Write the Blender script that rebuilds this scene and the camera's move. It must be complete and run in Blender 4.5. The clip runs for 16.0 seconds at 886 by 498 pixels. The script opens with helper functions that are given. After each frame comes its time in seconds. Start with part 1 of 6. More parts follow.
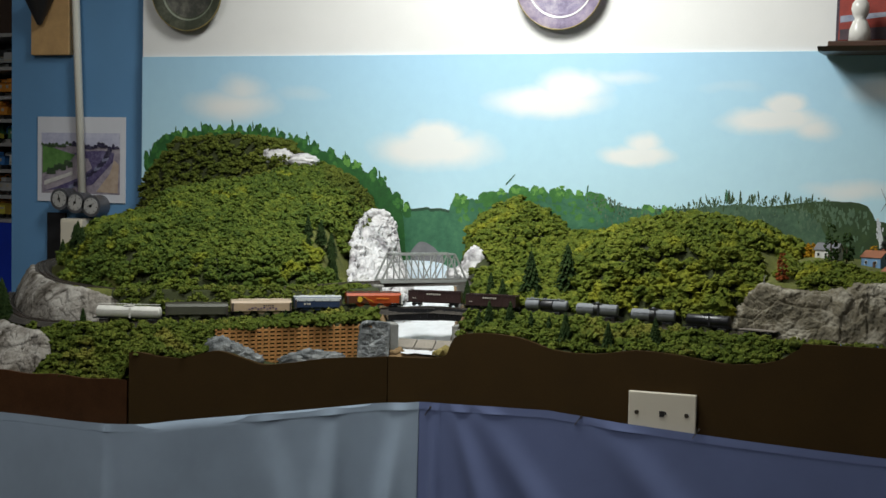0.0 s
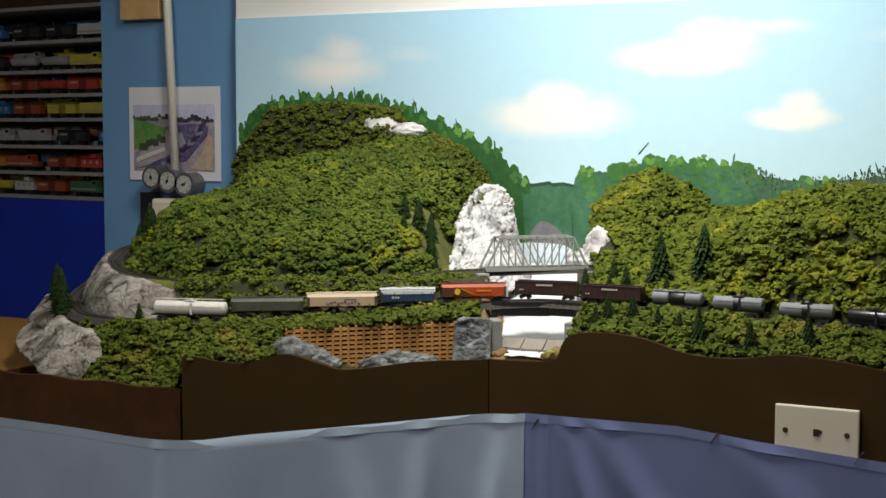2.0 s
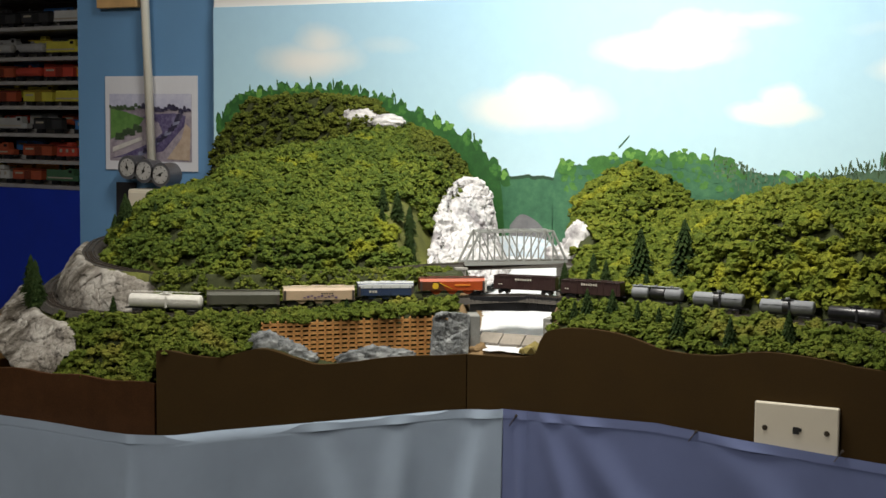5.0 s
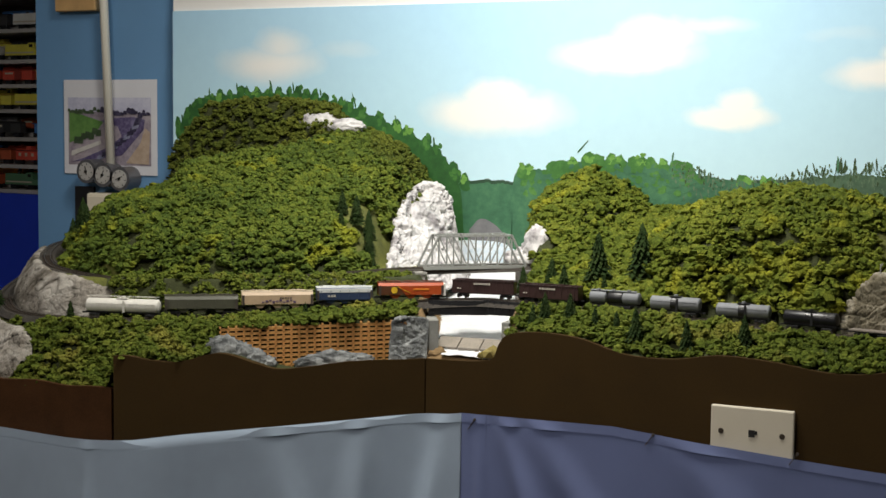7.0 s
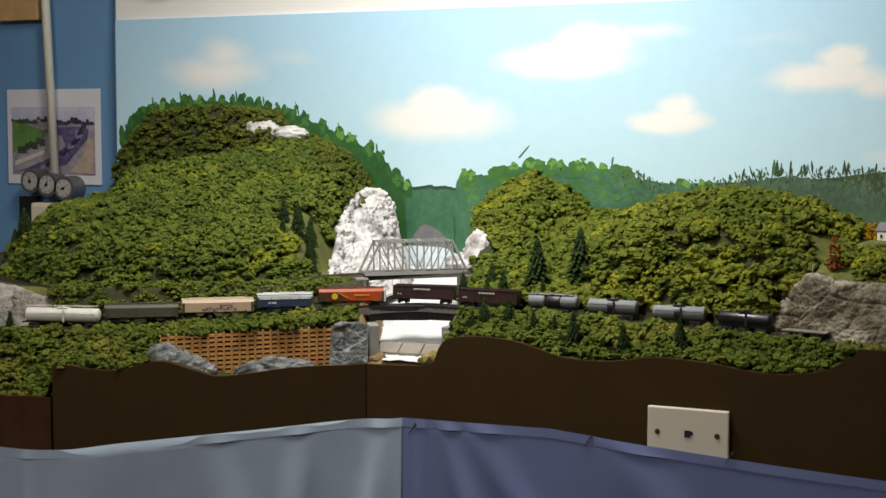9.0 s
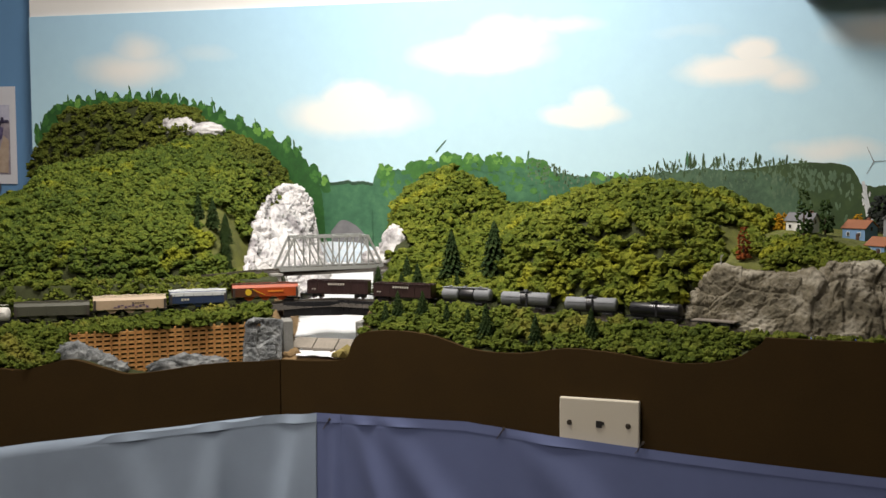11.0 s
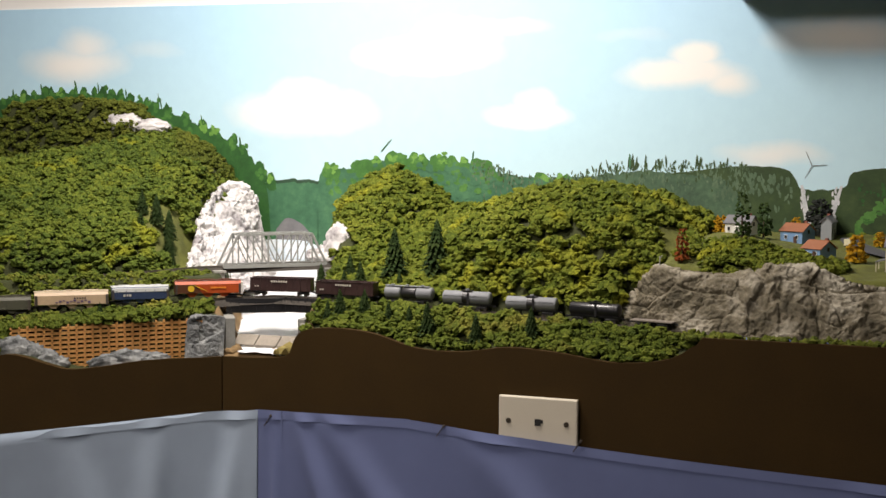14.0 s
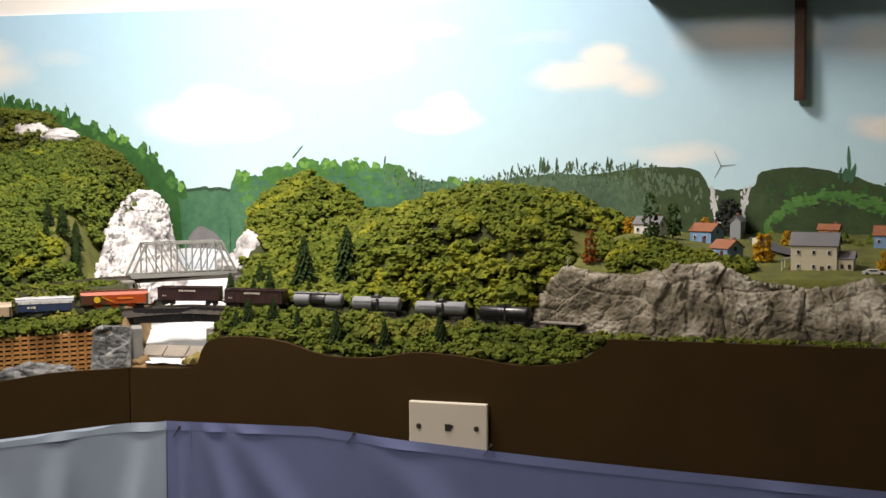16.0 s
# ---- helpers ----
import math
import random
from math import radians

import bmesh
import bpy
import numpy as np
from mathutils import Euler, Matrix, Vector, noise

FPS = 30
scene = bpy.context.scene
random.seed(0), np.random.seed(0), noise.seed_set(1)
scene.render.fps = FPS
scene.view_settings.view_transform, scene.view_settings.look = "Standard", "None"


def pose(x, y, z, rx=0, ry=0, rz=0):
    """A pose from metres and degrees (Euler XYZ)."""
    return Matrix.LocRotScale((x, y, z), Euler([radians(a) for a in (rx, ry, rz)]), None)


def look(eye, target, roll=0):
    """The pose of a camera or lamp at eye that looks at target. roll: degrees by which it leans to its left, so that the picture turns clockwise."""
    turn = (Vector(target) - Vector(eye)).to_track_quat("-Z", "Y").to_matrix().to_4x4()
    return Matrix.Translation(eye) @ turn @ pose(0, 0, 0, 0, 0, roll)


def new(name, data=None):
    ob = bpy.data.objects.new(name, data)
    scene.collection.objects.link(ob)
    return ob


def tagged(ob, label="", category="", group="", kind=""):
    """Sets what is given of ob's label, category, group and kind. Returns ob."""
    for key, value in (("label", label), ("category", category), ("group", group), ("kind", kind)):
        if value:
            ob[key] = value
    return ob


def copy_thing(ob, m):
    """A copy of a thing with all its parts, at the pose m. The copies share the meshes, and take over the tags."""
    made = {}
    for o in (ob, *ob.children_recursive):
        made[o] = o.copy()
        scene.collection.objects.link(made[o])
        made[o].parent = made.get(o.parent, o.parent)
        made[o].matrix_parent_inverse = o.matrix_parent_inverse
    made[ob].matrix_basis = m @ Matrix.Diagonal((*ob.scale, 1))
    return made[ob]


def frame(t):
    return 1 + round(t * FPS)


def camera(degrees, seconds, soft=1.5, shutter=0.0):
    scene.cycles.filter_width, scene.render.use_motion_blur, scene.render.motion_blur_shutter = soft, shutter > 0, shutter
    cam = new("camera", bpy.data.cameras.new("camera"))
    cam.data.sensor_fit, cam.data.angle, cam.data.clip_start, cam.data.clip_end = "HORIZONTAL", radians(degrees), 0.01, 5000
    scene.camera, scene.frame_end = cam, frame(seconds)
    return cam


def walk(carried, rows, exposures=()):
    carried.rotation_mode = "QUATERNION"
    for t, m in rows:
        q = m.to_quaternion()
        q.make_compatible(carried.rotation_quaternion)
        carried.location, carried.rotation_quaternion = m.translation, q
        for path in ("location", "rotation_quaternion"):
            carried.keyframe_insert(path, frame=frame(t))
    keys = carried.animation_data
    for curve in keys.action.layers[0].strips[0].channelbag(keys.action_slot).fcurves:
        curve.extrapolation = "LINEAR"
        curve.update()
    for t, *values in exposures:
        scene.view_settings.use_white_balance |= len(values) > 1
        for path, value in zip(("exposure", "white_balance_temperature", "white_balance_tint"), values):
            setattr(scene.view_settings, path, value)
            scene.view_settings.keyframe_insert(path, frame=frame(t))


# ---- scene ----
cam = camera(33.4, 16.0)
PATH = [
    (0, (0.759, -2.708, 1.345), (0.04, -0.845, 1.226), 1.1),
    (0.5, (0.728, -2.63, 1.341), (-0.049, -0.791, 1.218), 0.7),
    (1, (0.713, -2.485, 1.338), (-0.122, -0.673, 1.199), 0.2),
    (1.5, (0.716, -2.378, 1.338), (-0.157, -0.585, 1.186), -0.1),
    (2, (0.715, -2.328, 1.342), (-0.223, -0.57, 1.181), 0.1),
    (2.5, (0.715, -2.307, 1.337), (-0.236, -0.556, 1.166), 0.6),
    (3, (0.713, -2.306, 1.34), (-0.236, -0.555, 1.156), 0.7),
    (3.5, (0.711, -2.31, 1.342), (-0.232, -0.555, 1.167), 1.0),
    (4, (0.705, -2.311, 1.344), (-0.226, -0.549, 1.17), 0.8),
    (4.5, (0.706, -2.31, 1.347), (-0.216, -0.544, 1.171), 0.6),
    (7, (0.715, -2.309, 1.348), (-0.155, -0.516, 1.178), 0.6),
    (7.5, (0.719, -2.309, 1.346), (-0.143, -0.512, 1.176), 0.7),
    (8, (0.721, -2.312, 1.347), (-0.136, -0.512, 1.183), 0.5),
    (8.5, (0.73, -2.309, 1.348), (-0.121, -0.506, 1.184), 0.4),
    (9, (0.747, -2.308, 1.348), (-0.075, -0.492, 1.187), 0.1),
    (9.5, (0.758, -2.307, 1.347), (-0.04, -0.479, 1.192), -0.3),
    (10, (0.771, -2.301, 1.344), (-0.005, -0.463, 1.201), -0.5),
    (10.2, (0.771, -2.296, 1.344), (0.003, -0.456, 1.197), -0.6),
    (12.5, (0.801, -2.294, 1.335), (0.089, -0.433, 1.162), 0.4),
    (13, (0.8, -2.3, 1.341), (0.095, -0.436, 1.178), 0.3),
    (13.5, (0.798, -2.305, 1.339), (0.101, -0.437, 1.183), 0.3),
    (14, (0.797, -2.302, 1.34), (0.111, -0.43, 1.178), 0.4),
    (14.5, (0.801, -2.292, 1.337), (0.136, -0.412, 1.178), 0.2),
    (15, (0.809, -2.284, 1.337), (0.161, -0.4, 1.166), -0.2),
    (15.5, (0.821, -2.282, 1.339), (0.193, -0.389, 1.183), -0.5),
    (16, (0.827, -2.28, 1.338), (0.224, -0.379, 1.184), -0.4),
]
EXPOSURES = [(0, -0.34, 6000, 7), (1.0, -0.12, 6300, 9), (2.0, -0.03, 6400, 10), (4.5, 0.07, 6500, 10), (9.0, -0.10, 6500, 12), (12.5, 0.12, 6700, 16), (16.0, 0.25, 6800, 18)]
walk(cam, [(t, look(eye, target, roll)) for t, eye, target, roll in PATH], EXPOSURES)

# ---------------------------------------------------------------- light
world = bpy.data.worlds.new("room_world")
scene.world = world
world.use_nodes = True
world.node_tree.nodes["Background"].inputs[0].default_value = (0.9, 0.95, 1.0, 1)
world.node_tree.nodes["Background"].inputs[1].default_value = 0.05


def area_lamp(name, loc, target, size, watts, color, spread=180):
    d = bpy.data.lights.new(name, "AREA")
    d.shape, d.size, d.energy, d.color = "DISK", size, watts, color
    d.spread = radians(spread)
    ob = new(name, d)
    ob.matrix_world = look(loc, target)
    return ob


area_lamp("layout_spot_light", (-0.10, -0.68, 2.16), (-0.10, -0.18, 1.2), 0.36, 11.8, (0.985, 0.955, 0.875), 134)
area_lamp("room_light", (-0.5, -2.3, 2.40), (-0.4, -1.5, 0), 0.9, 27.5, (1.0, 0.95, 0.88))

# ---------------------------------------------------------------- materials
MATS = {}


def nodes_of(name):
    m = bpy.data.materials.new(name)
    m.use_nodes = True
    nt = m.node_tree
    return m, nt, nt.nodes["Principled BSDF"]


def node(nt, kind, **kw):
    n = nt.nodes.new(kind)
    for k, v in kw.items():
        n.inputs[k.replace("_", " ")].default_value = v
    return n


def mixrgb(nt, fac, a, b, blend="MIX"):
    n = nt.nodes.new("ShaderNodeMix")
    n.data_type, n.blend_type = "RGBA", blend
    for sock, v in ((n.inputs[0], fac), (n.inputs[6], a), (n.inputs[7], b)):
        if isinstance(v, (int, float)):
            sock.default_value = v
        elif isinstance(v, tuple):
            sock.default_value = (*v[:3], 1)
        else:
            nt.links.new(v, sock)
    return n.outputs[2]


def ramp(nt, fac, stops):
    n = nt.nodes.new("ShaderNodeValToRGB")
    while len(n.color_ramp.elements) < len(stops):
        n.color_ramp.elements.new(0.5)
    for e, (p, c) in zip(n.color_ramp.elements, stops):
        e.position, e.color = p, (*c, 1)
    nt.links.new(fac, n.inputs[0])
    return n.outputs[0]


def calc(nt, op, a, b=0.0, clamp=False):
    n = nt.nodes.new("ShaderNodeMath")
    n.operation, n.use_clamp = op, clamp
    for sock, v in zip(n.inputs, (a, b)):
        if isinstance(v, (int, float)):
            sock.default_value = v
        else:
            nt.links.new(v, sock)
    return n.outputs[0]


def coords(nt):
    return nt.nodes.new("ShaderNodeTexCoord").outputs["Object"]


def noise_tex(nt, scale, detail=4, vec=None, rough=0.6):
    n = node(nt, "ShaderNodeTexNoise", Scale=scale, Detail=detail, Roughness=rough)
    nt.links.new(vec if vec is not None else coords(nt), n.inputs["Vector"])
    return n.outputs[0]


def bump(nt, bsdf, height, strength, dist):
    n = node(nt, "ShaderNodeBump", Strength=strength, Distance=dist)
    nt.links.new(height, n.inputs["Height"])
    nt.links.new(n.outputs[0], bsdf.inputs["Normal"])


def paint(name, c, rough=0.5, metal=0.0, var=0.18, fine=400, coarse=30, b=0.15, dist=0.0005):
    """A surface of colour c with fine grain, broader stains and slight relief."""
    if name in MATS:
        return MATS[name]
    m, nt, s = nodes_of(name)
    lo = tuple(x * (1 - var) for x in c)
    hi = tuple(min(1, x * (1 + var)) for x in c)
    n1, n2 = noise_tex(nt, fine), noise_tex(nt, coarse, 5)
    f = calc(nt, "ADD", calc(nt, "MULTIPLY", n1, 0.4), calc(nt, "MULTIPLY", n2, 0.6))
    nt.links.new(ramp(nt, f, [(0.3, lo), (0.7, hi)]), s.inputs["Base Color"])
    r = calc(nt, "ADD", calc(nt, "MULTIPLY", n2, 0.2), rough - 0.1, True)
    nt.links.new(r, s.inputs["Roughness"])
    s.inputs["Metallic"].default_value = metal
    bump(nt, s, n1, b, dist)
    MATS[name] = m
    return m


def foliage(name, dark, mid, light, yellow=None):
    m, nt, s = nodes_of(name)
    geo = nt.nodes.new("ShaderNodeNewGeometry")
    rnd = geo.outputs["Random Per Island"]
    n1 = noise_tex(nt, 9, 3)
    n3 = noise_tex(nt, 62, 3)
    f = calc(nt, "ADD", calc(nt, "MULTIPLY", rnd, 0.22), calc(nt, "ADD", calc(nt, "MULTIPLY", n1, 0.46), calc(nt, "MULTIPLY", n3, 0.36)))
    col = ramp(nt, f, [(0.2, dark), (0.48, mid), (0.78, light)])
    if yellow:
        y = noise_tex(nt, 14, 2)
        fac = ramp(nt, y, [(0.575, (0, 0, 0)), (0.69, (1, 1, 1))])
        col = mixrgb(nt, calc(nt, "MULTIPLY", fac, 0.7), col, yellow)
    n2 = noise_tex(nt, 420, 4)
    col = mixrgb(nt, 0.6, col, ramp(nt, n2, [(0.32, (0.3, 0.32, 0.35)), (0.66, (1.6, 1.55, 1.35))]), "MULTIPLY")
    nt.links.new(col, s.inputs["Base Color"])
    s.inputs["Roughness"].default_value = 0.95
    s.inputs["Specular IOR Level"].default_value = 0.15
    bump(nt, s, noise_tex(nt, 600, 3), 0.9, 0.002)
    return m


def rock(name, dark, mid, light, scale=40):
    m, nt, s = nodes_of(name)
    c = coords(nt)
    n0 = noise_tex(nt, scale * 0.35, 4, c, 0.6)
    n1 = noise_tex(nt, scale, 9, c, 0.62)
    n2 = noise_tex(nt, scale * 6, 6, c, 0.7)
    f = calc(nt, "ADD", calc(nt, "ADD", calc(nt, "MULTIPLY", n0, 0.58), calc(nt, "MULTIPLY", n1, 0.30)), calc(nt, "MULTIPLY", n2, 0.12))
    nt.links.new(ramp(nt, f, [(0.42, dark), (0.49, mid), (0.60, light)]), s.inputs["Base Color"])
    s.inputs["Roughness"].default_value = 0.85
    h = calc(nt, "ADD", calc(nt, "MULTIPLY", n1, 0.7), calc(nt, "MULTIPLY", n2, 0.5))
    bump(nt, s, h, 0.7, 0.005)
    return m


def cloth_mat(name, c):
    m, nt, s = nodes_of(name)
    n1 = noise_tex(nt, 6, 4)
    w1 = node(nt, "ShaderNodeTexWave", Scale=600.0)
    w1.bands_direction = "X"
    w2 = node(nt, "ShaderNodeTexWave", Scale=600.0)
    w2.bands_direction = "Z"
    for w in (w1, w2):
        nt.links.new(coords(nt), w.inputs["Vector"])
    weave = calc(nt, "ADD", w1.outputs[1], w2.outputs[1])
    col = ramp(nt, n1, [(0.3, tuple(x * 0.88 for x in c)), (0.7, tuple(x * 1.1 for x in c))])
    nt.links.new(col, s.inputs["Base Color"])
    s.inputs["Roughness"].default_value = 0.9
    s.inputs["Sheen Weight"].default_value = 0.15
    bump(nt, s, weave, 0.15, 0.0004)
    return m


def mural(name):
    """Light blue hand-painted sky with soft white clouds, paler low down."""
    m, nt, s = nodes_of(name)
    c = coords(nt)
    sep = nt.nodes.new("ShaderNodeSeparateXYZ")
    warp = node(nt, "ShaderNodeTexNoise", Scale=13.0, Detail=4.0)
    nt.links.new(c, warp.inputs["Vector"])
    dis = nt.nodes.new("ShaderNodeVectorMath")
    dis.operation = "MULTIPLY_ADD"
    nt.links.new(warp.outputs["Color"], dis.inputs[0])
    dis.inputs[1].default_value, dis.inputs[2].default_value = (0.05, 0, 0.03), (-0.025, 0, -0.015)
    add = nt.nodes.new("ShaderNodeVectorMath")
    nt.links.new(c, add.inputs[0])
    nt.links.new(dis.outputs[0], add.inputs[1])
    nt.links.new(add.outputs[0], sep.inputs[0])
    x, z = sep.outputs[0], sep.outputs[2]
    total = None
    # centre x, z, half width, half height, weight of each dab of cloud
    dabs = [(-0.08, 1.462, 0.10, 0.026, 1), (-0.03, 1.488, 0.06, 0.03, 1), (0.06, 1.505, 0.06, 0.012, .5),
            (-0.31, 1.368, 0.11, 0.032, 1), (-0.31, 1.395, 0.06, 0.025, 1),
            (0.095, 1.362, 0.06, 0.016, 1), (0.11, 1.382, 0.03, 0.02, .9),
            (0.35, 1.428, 0.085, 0.022, 1), (0.37, 1.455, 0.035, 0.02, 1), (0.42, 1.415, 0.04, 0.02, .8),
            (-0.76, 1.452, 0.09, 0.03, .8), (-0.74, 1.485, 0.05, 0.025, .7), (-0.60, 1.478, 0.05, 0.012, .3),
            (0.60, 1.485, 0.10, 0.028, .8), (0.49, 1.305, 0.07, 0.016, .7), (0.79, 1.345, 0.04, 0.02, .9),
            (0.80, 1.475, 0.09, 0.03, .6), (0.27, 1.488, 0.05, 0.008, .2)]
    for cx, cz, hw, hh, wt in dabs:
        dx = calc(nt, "MULTIPLY", calc(nt, "SUBTRACT", x, cx), 1 / hw)
        dz = calc(nt, "MULTIPLY", calc(nt, "SUBTRACT", z, cz), 1 / hh)
        r2 = calc(nt, "ADD", calc(nt, "MULTIPLY", dx, dx), calc(nt, "MULTIPLY", dz, dz))
        g = calc(nt, "MULTIPLY", calc(nt, "SUBTRACT", 1.0, calc(nt, "MULTIPLY", r2, 0.5), True), wt)
        total = g if total is None else calc(nt, "MAXIMUM", total, g)
    fac = calc(nt, "MULTIPLY", ramp(nt, total, [(0.0, (0, 0, 0)), (0.35, (0.3,) * 3), (0.8, (1, 1, 1))]), 0.92)
    zz = calc(nt, "DIVIDE", calc(nt, "SUBTRACT", z, 1.2), 0.36, True)
    sky = ramp(nt, zz, [(0.0, (0.58, 0.80, 0.88)), (0.5, (0.50, 0.74, 0.86)), (1.0, (0.42, 0.66, 0.84))])
    brush = noise_tex(nt, 40, 5, c)
    sky = mixrgb(nt, 0.25, sky, ramp(nt, brush, [(0.3, (0.86, 0.88, 0.9)), (0.7, (1.05, 1.04, 1.02))]), "MULTIPLY")
    nt.links.new(mixrgb(nt, fac, sky, (0.88, 0.86, 0.82)), s.inputs["Base Color"])
    s.inputs["Roughness"].default_value = 0.55
    bump(nt, s, noise_tex(nt, 300, 3, c), 0.1, 0.0006)
    return m


def brushed(name, dark, mid, light, scale=60):
    m, nt, s = nodes_of(name)
    c = coords(nt)
    n1 = noise_tex(nt, scale, 6, c, 0.75)
    n2 = noise_tex(nt, scale * 0.18, 3, c)
    f = calc(nt, "ADD", calc(nt, "MULTIPLY", n1, 0.55), calc(nt, "MULTIPLY", n2, 0.45))
    nt.links.new(ramp(nt, f, [(0.33, dark), (0.5, mid), (0.66, light)]), s.inputs["Base Color"])
    s.inputs["Roughness"].default_value = 0.6
    return m


M_SKY = mural("mural_sky_paint")
M_WHITE_WALL = paint("white_wall_paint", (0.80, 0.78, 0.75), 0.6, var=0.04, coarse=8)
M_BLUE_WALL = paint("mid_blue_wall_paint", (0.125, 0.27, 0.47), 0.6, var=0.06, coarse=8)
M_NAVY = paint("navy_blue_panel_paint", (0.018, 0.062, 0.70), 0.6, var=0.15, coarse=6)
M_FASCIA = paint("dark_brown_fascia_paint", (0.046, 0.0265, 0.0082), 0.9, var=0.16, coarse=14)
M_FASCIA_RED = paint("worn_red_brown_board_paint", (0.060, 0.026, 0.010), 0.55, var=0.35, coarse=30)
for m_ in (M_FASCIA, M_FASCIA_RED):
    m_.node_tree.nodes["Principled BSDF"].inputs["Specular IOR Level"].default_value = 0.12
M_CLOTH_L = cloth_mat("pale_blue_grey_cloth", (0.29, 0.355, 0.44))
M_CLOTH_R = cloth_mat("denim_blue_cloth", (0.125, 0.155, 0.30))
M_PLATE = paint("cream_plastic", (0.66, 0.60, 0.48), 0.35, var=0.03)
M_DARK = paint("dark_opening", (0.012, 0.011, 0.010), 0.7, var=0.2)
M_EARTH = paint("sandy_earth", (0.20, 0.13, 0.06), 0.95, var=0.4, fine=500, coarse=40, b=0.6, dist=0.002)
M_SOIL = paint("dark_green_ground_scatter", (0.035, 0.042, 0.010), 0.95, var=0.4, fine=700, coarse=35, b=0.8, dist=0.002)
M_GRASS = paint("model_grass_turf", (0.125, 0.135, 0.026), 0.95, var=0.5, fine=700, coarse=35, b=0.8, dist=0.002)
M_BALLAST = paint("dark_ballast", (0.055, 0.048, 0.04), 0.95, var=0.5, fine=900, coarse=60, b=0.9, dist=0.002)
M_RAIL = paint("dull_steel_rail", (0.22, 0.19, 0.16), 0.4, 0.8, var=0.2)
M_TIE = paint("dark_brown_sleeper", (0.035, 0.025, 0.018), 0.9, var=0.3)
M_ROCK_R = rock("grey_brown_plaster_rock", (0.045, 0.038, 0.021), (0.150, 0.128, 0.084), (0.48, 0.445, 0.36), 26)
M_ROCK_L = rock("pale_grey_plaster_rock", (0.09, 0.075, 0.055), (0.25, 0.225, 0.19), (0.47, 0.44, 0.39))
M_ROCK_W = rock("white_plaster_rock", (0.30, 0.28, 0.29), (0.62, 0.60, 0.60), (0.78, 0.76, 0.75), 55)
M_ROCK_G = rock("blue_grey_rubble_rock", (0.07, 0.075, 0.075), (0.19, 0.20, 0.20), (0.36, 0.37, 0.36), 70)
M_WATER = paint("white_glossy_river_resin", (0.76, 0.77, 0.79), 0.35, var=0.16, fine=80, coarse=25, b=0.3, dist=0.002)
M_CONCRETE = paint("grey_concrete", (0.36, 0.35, 0.32), 0.85, var=0.15)
M_FOL_L = foliage("left_hill_clump_foliage", (0.028, 0.052, 0.013), (0.074, 0.109, 0.017), (0.156, 0.184, 0.026), (0.248, 0.258, 0.020))
M_FOL_R = foliage("right_hill_clump_foliage", (0.033, 0.053, 0.009), (0.087, 0.116, 0.014), (0.184, 0.202, 0.028), (0.267, 0.267, 0.023))
M_FOL_F = foliage("front_bush_clump_foliage", (0.022, 0.039, 0.008), (0.074, 0.102, 0.013), (0.160, 0.181, 0.030), (0.210, 0.193, 0.038))
# brownish foliage with the shade of the steep back slope put into its colour
M_FOL_D = foliage("shade_tinted_brownish_foliage", (0.030, 0.050, 0.010), (0.080, 0.100, 0.016), (0.15, 0.165, 0.026))
M_PINE = foliage("dark_conifer_foliage", (0.014, 0.030, 0.010), (0.030, 0.058, 0.016), (0.06, 0.09, 0.024))
M_BARK = paint("brown_bark", (0.06, 0.035, 0.02), 0.9, var=0.3)
M_YELLOW = foliage("golden_yellow_leaves", (0.20, 0.09, 0.008), (0.38, 0.20, 0.010), (0.55, 0.34, 0.02))
M_RED_LEAF = foliage("rust_red_leaves", (0.09, 0.02, 0.008), (0.20, 0.05, 0.015), (0.30, 0.09, 0.02))
M_TRUSS = paint("grey_bridge_paint", (0.34, 0.35, 0.33), 0.5, 0.1, var=0.12)
M_CRIB = paint("orange_brown_timber", (0.55, 0.28, 0.085), 0.8, var=0.3, fine=300, coarse=70)
M_BLACK = paint("black_car_paint", (0.018, 0.018, 0.020), 0.4, var=0.2)
M_STEEL = paint("wheel_steel", (0.12, 0.10, 0.09), 0.45, 0.6, var=0.2)

# ---------------------------------------------------------------- mesh helpers


def part(name, bm, material, parent=None, label="", smooth=False):
    me = bpy.data.meshes.new(name)
    bm.to_mesh(me)
    bm.free()
    me.materials.append(material)
    if smooth:
        me.polygons.foreach_set("use_smooth", [True] * len(me.polygons))
    ob = new(name, me)
    if parent is not None:
        ob.parent = parent
    if label:
        ob["label"] = label
    return ob


def thing(name, m, label, category, group="", kind=""):
    ob = new(name)
    ob.empty_display_size = 0.01
    ob.matrix_world = m
    return tagged(ob, label, category, group, kind)


def box(bm, cx, cy, cz, sx, sy, sz, rot=None, bevel=0.0):
    m = Matrix.Translation((cx, cy, cz)) @ (rot or Matrix()) @ Matrix.Diagonal((sx, sy, sz, 1))
    r = bmesh.ops.create_cube(bm, size=1, matrix=m)
    if bevel:
        es = list({e for v in r["verts"] for e in v.link_edges})
        bmesh.ops.bevel(bm, geom=es, offset=bevel, segments=2, affect="EDGES", profile=0.5)


def boxed(cx, cy, cz, sx, sy, sz, rot=None, bevel=0.0):
    bm = bmesh.new()
    box(bm, cx, cy, cz, sx, sy, sz, rot, bevel)
    return bm


def rod(bm, a, b, r, seg=10, r2=None):
    a, b = Vector(a), Vector(b)
    d = b - a
    m = Matrix.Translation((a + b) / 2) @ d.to_track_quat("Z", "Y").to_matrix().to_4x4()
    bmesh.ops.create_cone(bm, cap_ends=True, segments=seg, radius1=r, radius2=r if r2 is None else r2, depth=d.length, matrix=m)


